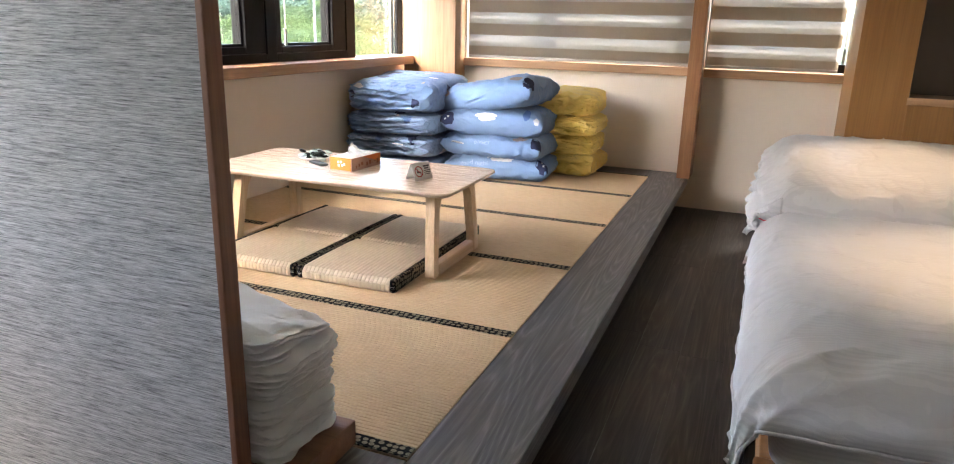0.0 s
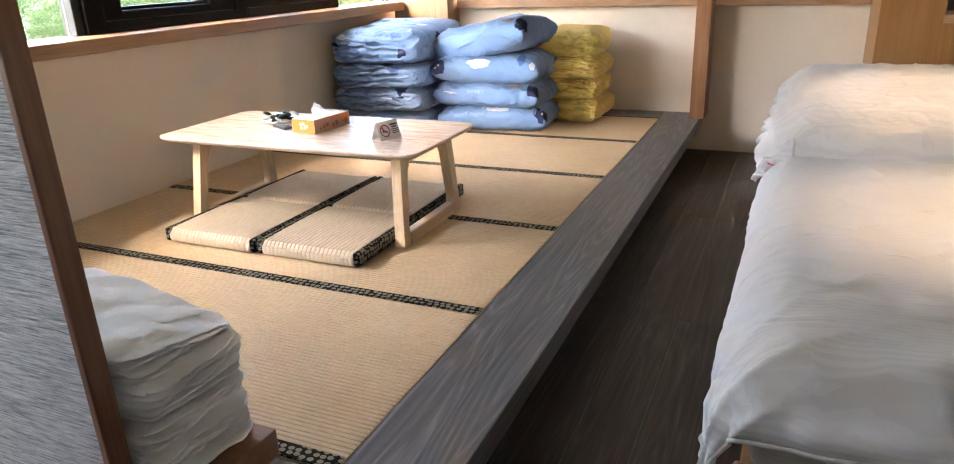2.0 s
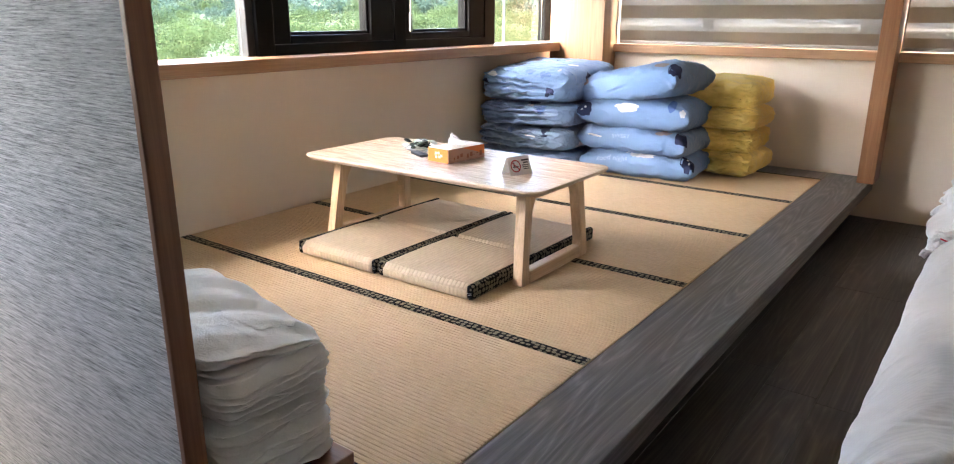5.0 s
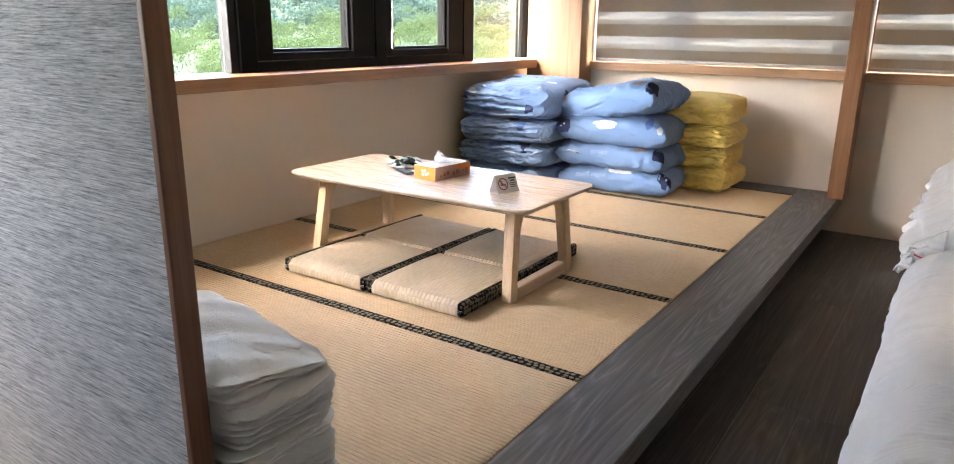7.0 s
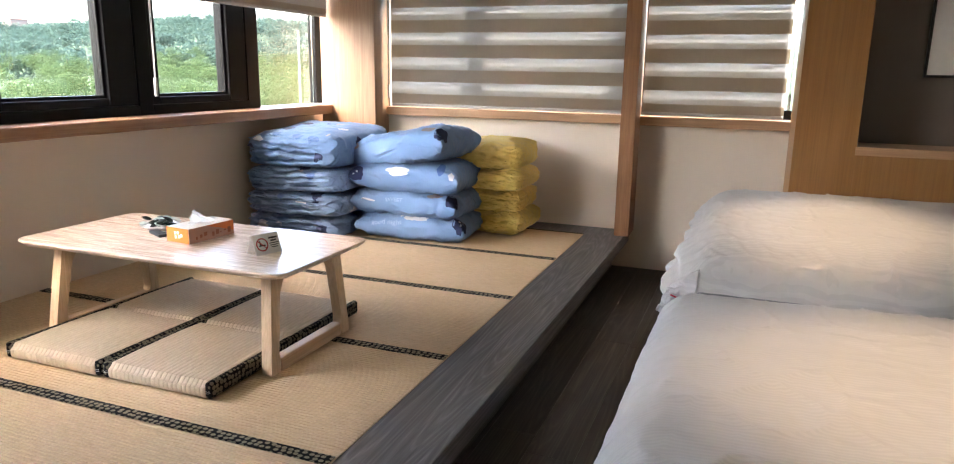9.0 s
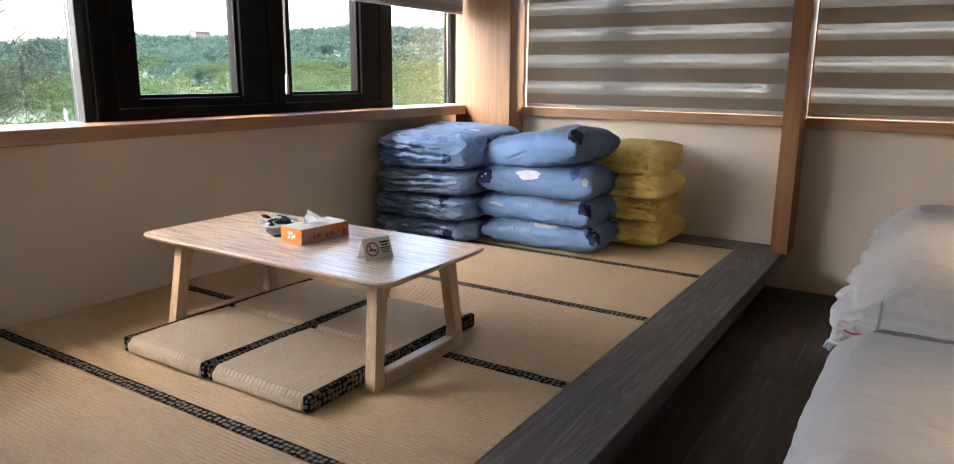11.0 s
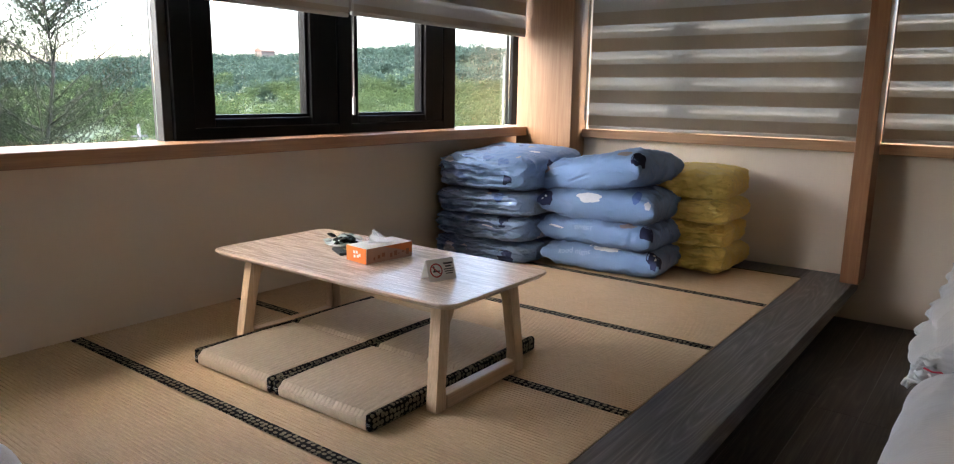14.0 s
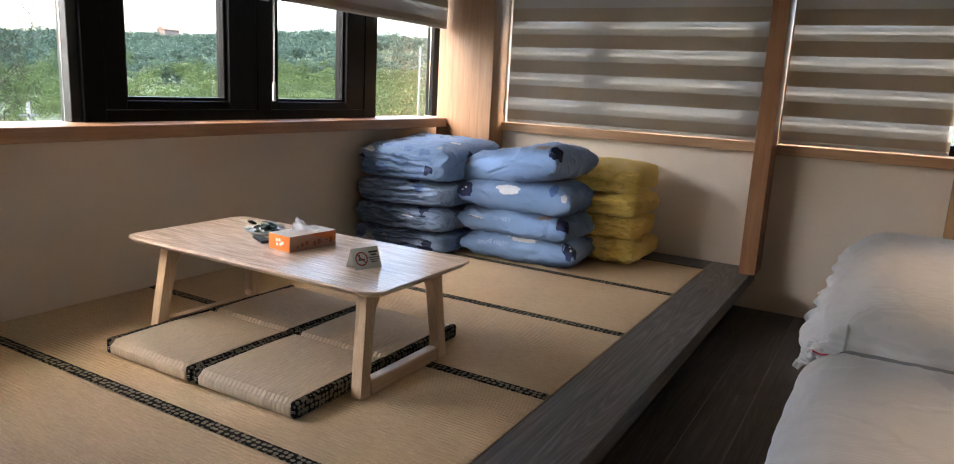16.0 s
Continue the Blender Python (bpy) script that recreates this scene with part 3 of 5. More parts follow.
# ---- blinds: two layers of dense and sheer bands on a loop ----
def zebra_blind(x, y, z_bottom, z_top, width, turn, label, phase, cord_side):
    b = thing("zebra_blind", x, y, z_bottom, label, "blind", "zebra blinds", turn=turn)
    h, w, pitch = z_top - z_bottom, width / 2, 0.178
    part("bottom_bar", box(-w, w, -0.012, 0.012, 0, 0.022, 0.006), BAR, b)
    part("head_box", box(-w - 0.005, w + 0.005, -0.045, 0.035, h, h + 0.07, 0.008), BAR, b)
    z = 0.022
    k = 0
    edge = phase
    while z < h:
        z1 = min(edge, h)
        if z1 > z + 0.002:
            dense = k % 2 == 0
            part("dense_band" if dense else "sheer_band", box(-w, w, -0.0125, -0.0118, z, z1), DENSE if dense else SHEER, b)
        z = z1
        k += 1
        edge = z + (pitch * 0.5)
    # the rear layer, shifted so that only a thin slit stays clear
    slit, z = 0.008, 0.022
    edge = phase + pitch * 0.5 - slit
    part("rear_band", box(-w, w, 0.0118, 0.0125, z, edge), REAR, b)
    while edge < h:
        lo = edge + slit
        edge += pitch
        if lo < h:
            part("rear_band", box(-w, w, 0.0118, 0.0125, lo, min(edge, h)), REAR, b)
    if cord_side:
        xs = cord_side * (w + 0.02)
        low = -0.53 if turn else 0.06
        part("cord", tube([(xs, -0.03, h), (xs, -0.03, low + 0.1)], 0.0016, 6), CORD, b)
        part("cord", tube([(xs + 0.012, -0.03, h), (xs + 0.006, -0.03, low + 0.1)], 0.0016, 6), CORD, b)
        part("weight", box(xs - 0.006, xs + 0.012, -0.036, -0.024, low, low + 0.1, 0.004), CORD, b, "white plastic cord weight")
    return b


zebra_blind(-1.415, 5.80, SILL_Z + 0.006, HEAD_Z - 0.05, 1.775, 0, "closed taupe zebra blind above the oak sill", 0.095, -1)
zebra_blind(0.034, 5.80, SILL_Z + 0.004, HEAD_Z - 0.05, 0.88, 0, "closed taupe zebra blind beside the wood panel", 0.078, 1)
zebra_blind(-2.745, 4.735, 1.722, HEAD_Z - 0.05, 1.70, 90, "half-raised taupe zebra blind over the window", 0.06, -1)
zebra_blind(-2.745, 3.345, 1.708, HEAD_Z - 0.05, 1.03, 90, "half-raised taupe zebra blind over the window", 0.05, 0)

# ---- built-in panel with niche behind the far bed ----
PY = 5.172
niche = thing("niche_panel", 1.4, PY, 0, "honey-coloured wood wall panel with a recessed dark niche", "wall panel", kind="structure")
NX0, NX1, NZ0, NZ1 = -0.565, 0.75, 0.985, 2.05
part("side_board", box(-0.880, NX0, 0, 0.66, 0.0, CEIL_Z, 0.002), PANEL, niche)
part("side_board", box(NX1, 0.90, 0, 0.66, 0.0, CEIL_Z, 0.002), PANEL, niche)
part("lower_board", box(NX0, NX1, 0.0015, 0.66, 0.0, NZ0 - 0.045), PANEL, niche)
part("upper_board", box(NX0, NX1, 0.0015, 0.66, NZ1, CEIL_Z), PANEL, niche)
part("shelf", box(NX0 - 0.006, NX1 + 0.006, -0.006, 0.30, NZ0 - 0.045, NZ0, 0.002), OAK_ALONG, niche, "oak shelf board")
part("back", box(NX0, NX1, 0.30, 0.32, NZ0, NZ1), TAUPE, niche, "dark taupe wallcovering")
part("cheek", box(NX0, NX0 + 0.004, 0.004, 0.30, NZ0, NZ1), TAUPE, niche)
pic = thing("picture_frame", 1.565, PY + 0.298, 1.355, "black picture frame with a wide white mount", "picture")
for nm, a, b, c, d in (("rail", -0.42, 0.42, 0, 0.014), ("rail", -0.42, 0.42, 0.546, 0.56), ("stile", -0.42, -0.406, 0.014, 0.546), ("stile", 0.406, 0.42, 0.014, 0.546)):
    part(nm, box(a, b, -0.028, 0, c, d, 0.002), BLACK_PLASTIC, pic)
part("mount", box(-0.406, 0.406, -0.012, -0.004, 0.014, 0.546), WHITE_CARD, pic, "white card mount")
part("print", box(-0.255, 0.255, -0.015, -0.0125, 0.125, 0.435), PICTURE_DARK, pic, "dark green printed landscape")
part("print_sky", box(-0.252, 0.252, -0.0165, -0.0152, 0.262, 0.432), PICTURE_PALE, pic, "pale grey printed sky")
for a, b, c, d in ((-0.262, 0.262, 0.118, 0.1235), (-0.262, 0.262, 0.4365, 0.442), (-0.262, -0.2565, 0.1236, 0.4364), (0.2565, 0.262, 0.1236, 0.4364)):
    part("inner_line", box(a, b, -0.0145, -0.0122, c, d), BLACK_PLASTIC, pic)

# ---- fabric partition ----
par = thing("partition", -1.920, 1.246, 0, "grey linen-covered partition with a brown wood end cap", "partition", kind="structure")
part("fabric", box(-0.958, 0.936, -0.020, 0.020, 0.002, CEIL_Z - 0.002), LINEN, par, "grey slubbed linen covering")
part("end_cap", box(0.937, 0.955, -0.023, 0.023, 0.002, CEIL_Z - 0.002, 0.003), CAP, par, "brown wood end cap")

# ---- ceiling downlights ----
def downlight(x, y, power, cone=75):
    d = thing("downlight", x, y, CEIL_Z - 0.012, "small white recessed ceiling downlight, lit", "lamp", "ceiling downlights")
    bm = bmesh.new()
    bmesh.ops.create_cone(bm, segments=32, radius1=0.055, radius2=0.06, depth=0.01, cap_ends=False)
    part("rim", bm, LAMP_WHITE, d, smooth=True)
    spot = bpy.data.lights.new("downlight_bulb", "SPOT")
    spot.energy, spot.spot_size, spot.spot_blend, spot.shadow_soft_size, spot.color = power, radians(cone), 0.9, 0.05, (1.0, 0.72, 0.46)
    ob = new("downlight_bulb", spot)
    ob.location = (x, y, CEIL_Z - 0.02)


# ---- soft things ----
def drape(name, x0, x1, y0, y1, ztop, over, r, seed, mat, parent, crown=0.0, wrinkle=0.012, n=(220, 180), slope=None, fall=None, rumple=0.0, hang=0.010):
    """A thick cover lying on a bed: over = overhang at x0, x1, y0, y1 along the cloth. Its corners hang lower in folds."""
    ox0, ox1, oy0, oy1 = over

    def edge(s):
        a = min(s / r, math.pi / 2)
        return r * math.sin(a), r * (1 - math.cos(a)) + max(0.0, s - r * math.pi / 2)

    def at(u, v):
        a = (x0 + r - ox0) + u * ((x1 - r + ox1) - (x0 + r - ox0))
        b = (y0 + r - oy0) + v * ((y1 - r + oy1) - (y0 + r - oy0))
        x, y, da, db = a, b, 0.0, 0.0
        if a < x0 + r:
            o, da = edge(x0 + r - a)
            x = x0 + r - o
        if a > x1 - r:
            o, da = edge(a - x1 + r)
            x = x1 - r + o
        if b < y0 + r:
            o, db = edge(y0 + r - b)
            y = y0 + r - o
        if b > y1 - r:
            o, db = edge(b - y1 + r)
            y = y1 - r + o
        drop = math.hypot(da, db)
        side = min(1.0, drop / 0.12)
        uu, vv = (a - x0) / (x1 - x0), (b - y0) / (y1 - y0)
        z = ztop - drop + crown * max(0.0, math.sin(math.pi * min(max(uu, 0), 1))) ** 0.5 * max(0.0, math.sin(math.pi * min(max(vv, 0), 1))) ** 0.5
        if slope:
            z += slope(x, y, drop)
        p = (a, b, 0)
        w = wrinkle * (lumps(p, 2.2, seed) * 1.2 + 0.5 * max(0, folds((a * 1.1, b * 2.4, 0), 3.0, seed)) ** 6 + 0.22 * lumps(p, 9, seed))
        near_end = math.exp(-max(0.0, a - x0 + 0.15) / 0.22)
        w += (wrinkle * 0.35 + rumple * near_end) * (max(0, folds((a * 2.2 + b, b * 1.5 - a * 0.6, 0), 3.5, seed + 2)) ** 5 - 0.25 + 0.5 * lumps((a * 2, b, 0), 6, seed + 8))
        w += 0.007 * max(0, folds((a * 2.6 + b * 0.8, b * 1.6 - a * 0.9, 1), 2.0, seed + 21)) ** 14 + 0.005 * max(0, folds((a * 4.0, b * 1.4, 2), 2.2, seed + 31)) ** 14 * (0.3 + near_end)
        z += w * (1 - 0.6 * side)
        # hanging folds
        f = hang * side * lumps((a * 1.3, b * 1.3, z * 0.4), 4.5, seed + 3)
        if da:
            x += (-1 if a < (x0 + x1) / 2 else 1) * (f + 0.05 * max(0, da - 0.1) + 0.01 * side)
        if db:
            y += (-1 if b < (y0 + y1) / 2 else 1) * (f + 0.02 * side)
        if fall:
            x, y, z = fall(x, y, z, da, db)
        return x, y, z

    inv = parent.matrix_world.inverted()
    rim = [at(i / n[0], 0) for i in range(n[0], -1, -1)] + [at(0, j / n[1]) for j in range(1, n[1] + 1)]
    part("hem", tube([tuple(inv @ Vector(q)) for q in rim], 0.0055, 6), mat, parent, "sewn white hem", True)
    bm = grid_mesh(n[0], n[1], at)
    ob = part(name, bm, mat, parent, smooth=True)
    mod = ob.modifiers.new("thick", "SOLIDIFY")
    mod.thickness, mod.offset = 0.02, -1
    return ob


def bed(y0, y1, label):
    b = thing("bed", 0.10, y0, 0, label, "bed", "double beds")
    w, ln = y1 - y0, 2.10
    for x, y in ((0.045, 0.045), (0.045, w - 0.045), (ln - 0.045, 0.045), (ln - 0.045, w - 0.045)):
        part("leg", box(x - 0.043, x + 0.043, y - 0.043, y + 0.043, 0, 0.345, 0.008), PINE_UP, b)
    part("side_rail", box(0.09, ln - 0.09, 0.012, 0.045, 0.235, 0.342, 0.006), PINE, b)
    part("side_rail", box(0.09, ln - 0.09, w - 0.045, w - 0.012, 0.235, 0.342, 0.006), PINE, b)
    part("end_rail", box(0.015, 0.048, 0.09, w - 0.09, 0.235, 0.342, 0.006), PINE, b)
    part("end_rail", box(ln - 0.048, ln - 0.015, 0.09, w - 0.09, 0.235, 0.342, 0.006), PINE, b)
    for k in range(9):
        x = 0.15 + k * 0.22
        part("slat", box(x, x + 0.09, 0.047, w - 0.047, 0.315, 0.333), PINE, b)
    return b


bed1 = bed(1.735, 3.335, "pine double bed frame with a white mattress")
bm = bmesh.new()
bmesh.ops.create_icosphere(bm, subdivisions=3, radius=0.02, matrix=Matrix.Translation((0.012, 0.012, 0.325)) @ Matrix.Diagonal((1, 1, 0.8, 1)))
part("corner_guard", bm, CLEAR, bed1, "clear plastic corner guard", True)
bed(3.375, 4.975, "pine double bed frame with a white mattress")


def mattress(y0, y1, mat, label):
    m = thing("mattress", 0.10, y0, 0.335, label, "mattress")
    w = y1 - y0
    bm = box(0.03, 2.07, 0.03, w - 0.03, 0, 0.19, 0.05, 5)
    bmesh.ops.subdivide_edges(bm, edges=[e for e in bm.edges if e.calc_length() > 0.4], cuts=24, use_grid_fill=True)
    for v in bm.verts:
        d = lumps(v.co, 6, 4) * 0.006
        v.co += Vector((d, d, d * 0.4))
    part("cover", bm, mat, m, smooth=True)
    return m


mattress(1.735, 3.335, SHEET, "white sheeted mattress on the pine bed")
mattress(3.375, 4.975, GREY_SHEET, "grey sheeted mattress on the pine bed")


def duvet1_fall(x, y, z, da, db):
    # the free corner droops in a point, and folds run out from it over the top
    if da > 0.05 and db > 0.05 and x < 1 and y < 2.5:
        z -= 0.12 * min(da, db)
        x += 0.10 * min(da, db)
    r = math.hypot(x - 0.10, y - 1.70, (z - 0.60))
    if r < 0.75:
        ang = math.atan2(y - 1.62, x + 0.05)
        k = math.exp(-((r - 0.20) / 0.20) ** 2)
        fan = max(0, folds((ang * 1.6, 0.2 * r, 3), 1.9, 4.0)) ** 3
        z += 0.006 * k * (fan - 0.3)
        x -= 0.012 * k * (fan - 0.3) * min(1.0, da / 0.08)
        y -= 0.012 * k * (fan - 0.3) * min(1.0, db / 0.08)
    # the hem tucks back under the swollen side
    if db > 0.10 and y < 2.5:
        y += 0.55 * (db - 0.10) ** 1.2 * (1 - min(1.0, da / 0.1))
    return x, y, z


dv1 = thing("duvet", 0.07, 1.7, 0.5, "thick white striped duvet hanging over the bed corner", "duvet", "white duvets")
ob = drape("cover", 0.058, 2.12, 1.70, 3.35, 0.635, (0.305, 0.2, 0.235, 0.26), 0.15, 5.0, DUVET, dv1, 0.032, 0.0045, fall=duvet1_fall, rumple=0.006)
ob.matrix_parent_inverse = dv1.matrix_world.inverted()


def duvet2_fall(x, y, z, da, db):
    # the foot end hangs in three slack rolls that gather towards the near corner
    if da > 0.04 and x < 1:
        k = min(1.0, (da - 0.04) / 0.12)
        near = math.exp(-max(0.0, y - 3.85) / 0.45)
        roll = abs(math.sin((z - 0.46 + 0.02 * lumps((y * 1.5, 0, 0), 3, 6)) * math.pi / 0.098))
        x -= k * (0.012 + 0.052 * near) + 0.042 * k * (roll - 0.5) + 0.026 * k * (max(0, folds((y * 2.2 + z, z * 3.5, 0), 2.4, 9.0)) ** 3 - 0.25)
    if da > 0.03 and db > 0.03 and x < 1 and y < 4.3:
        z += 0.8 * min(da, db)
        x += 0.3 * min(da, db)
        y += 0.25 * min(da, db)
    if db > 0.05 and y < 4.3:
        k = min(1.0, (db - 0.05) / 0.1)
        y -= 0.022 * k * (max(0, folds((x * 3.0 + z * 2, z * 2.5, 0), 2.4, 5)) ** 3 - 0.3) * (0.4 + math.exp(-x / 0.5))
    return x, y, z


def duvet2_slope(x, y, drop):
    return -0.03 * max(0.0, (4.5 - y) / 0.8) - 0.085 * max(0.0, (4.02 - y) / 0.36) ** 1.6 + 0.03 * math.exp(-((y - 4.75) / 0.2) ** 2)


dv2 = thing("duvet", 0.07, 3.75, 0.5, "rumpled white striped duvet folded over the far bed", "duvet", "white duvets")
ob = drape("cover", 0.095, 2.12, 3.64, 5.06, 0.725, (0.30, 0.2, 0.26, 0.29), 0.15, 11.0, DUVET, dv2, 0.02, 0.006, slope=duvet2_slope, fall=duvet2_fall, rumple=0.014)
ob.matrix_parent_inverse = dv2.matrix_world.inverted()


# ---- folded quilts and pillows ----
def soft_block(n, shape, place):
    """A closed soft block: the six faces of a cube as grids of n = (x, y, z) quads; shape maps cube places in -1..1, place moves them on."""
    bm = bmesh.new()
    seen = {}
    nx, ny, nz = n

    def vert(i, j, k):
        if (i, j, k) not in seen:
            seen[i, j, k] = bm.verts.new(place(*shape(2 * i / nx - 1, 2 * j / ny - 1, 2 * k / nz - 1)))
        return seen[i, j, k]

    for i in range(nx):
        for j in range(ny):
            for k in (0, nz):
                bm.faces.new((vert(i, j, k), vert(i + 1, j, k), vert(i + 1, j + 1, k), vert(i, j + 1, k)))
        for k in range(nz):
            for j in (0, ny):
                bm.faces.new((vert(i, j, k), vert(i + 1, j, k), vert(i + 1, j, k + 1), vert(i, j, k + 1)))
    for j in range(ny):
        for k in range(nz):
            for i in (0, nx):
                bm.faces.new((vert(i, j, k), vert(i, j + 1, k), vert(i, j + 1, k + 1), vert(i, j, k + 1)))
    return bm


def folded_cloth(w, d, h, seed, mat, x, y, z, turn, label, group, layers=3, crease=0.010, lean=0.0, name="folded_quilt", category="quilt",
                 n=(100, 50, 40), round_=6.0, merge=0.45, groove=0.042, slope=None):
    """A folded cloth lying flat: smooth and rounded at +x where it is folded over, its layers showing as uneven rolls at -y."""
    q = thing(name, x, y, z, label, category, group, turn=turn)

    def shape(a, b, c):
        # even out the corners of the cube before rounding
        a, b, c = math.sin(a * 1.25) / math.sin(1.25), math.sin(b * 1.25) / math.sin(1.25), math.sin(c * 1.2) / math.sin(1.2)
        k = max((abs(a) ** 7 + abs(b) ** 7) ** (1 / 7), 1e-6)
        k2 = (min(k, 1.3) ** round_ + abs(c) ** round_) ** (1 / round_)
        m = max(abs(a), abs(b), abs(c))
        return a * m / k2, b * m / k2, c * m / k2

    def place(a, b, c):
        px, py, pz = a * w / 2, b * d / 2, c * h / 2
        near = max(0.0, min(1.0, (-b - 0.35) / 0.5))                     # how much of the open side
        side = max(abs(a), abs(b)) ** 3
        # layer lines wander and run together towards the fold
        open_ = max(0.0, min(1.0, (merge + 0.5 - a * 0.9 + 0.25 * lumps((pz * 4, seed, 0), 2, seed)) / 0.5))
        v = (c * 0.5 + 0.5) * layers + 0.45 * lumps((px * 1.4, seed, 0), 2.6, seed + 2) + 0.22 * lumps((px, seed, pz * 2), 9, seed + 5)
        f = v - math.floor(v)
        roll = math.sqrt(max(0.0, 1 - (2 * f - 1) ** 2))
        push = near * open_ * (groove * (roll - 0.75) + 0.016 * lumps((px * 2, math.floor(v) * 3.7, 0), 4, seed + 7))
        # fine gathers on the open side, long soft creases elsewhere
        p = (px, py, pz)
        fine = max(0, folds((px * 1.0 + pz * 3.0, py, pz * 5.0), 5.0, seed + 3)) ** 4 + 0.7 * max(0, folds((px * 3.0 - pz, py * 2, pz * 7), 5.0, seed + 11)) ** 4
        slow = max(0, folds((px * 1.3 + py * 0.6, py * 1.8 - px * 0.5, pz * 2), 3.2, seed + 4)) ** 6
        tiny = max(0, folds((px * 2.1 - py, py * 2.6 + px, pz * 4), 5.5, seed + 14)) ** 7
        bulge = 0.012 * lumps(p, 3.5, seed)
        out = bulge * (0.4 + side) + crease * (slow + 0.6 * tiny - 0.25) + crease * 0.9 * near * (0.35 + open_) * (fine - 0.3)
        nrm = Vector((abs(a) ** 4 * a, abs(b) ** 4 * b, abs(c) ** 4 * c * 1.2))
        nrm = nrm.normalized() if nrm.length > 1e-6 else Vector((0, 0, 1))
        px, py, pz = px + nrm.x * out, py + nrm.y * out - push, pz + nrm.z * out * (0.6 if c > 0 else 0.3)
        # the block sags a little at its rim
        pz -= 0.02 * h / 0.16 * side * max(0.0, c)
        up = (pz + h / 2)
        up += lean * (py / d + 0.25) * max(0.0, c * 0.5 + 0.5)
        if slope:
            up += slope(px, py) * max(0.0, c * 0.5 + 0.5)
        return px, py, max(0.0, up)

    part("cover", soft_block(n, shape, place), mat, q, smooth=True)
    # the sewn edge of the outermost layer, lying on the open side
    rim = []
    for i in range(41):
        a = -0.86 + 1.30 * i / 40
        c = (1 if layers > 2.5 else -0.5) * (0.35 + 0.10 * math.sin(a * 3 + seed)) - 0.15 * a
        x3, y3, z3 = place(*shape(a, -1.0, c))
        rim.append((x3, y3 - 0.001, z3))
    part("sewn_edge", tube(rim, 0.0028 if h < 0.1 else 0.0042, 6), mat, q, "piped seam along the open edge", True)
    return q


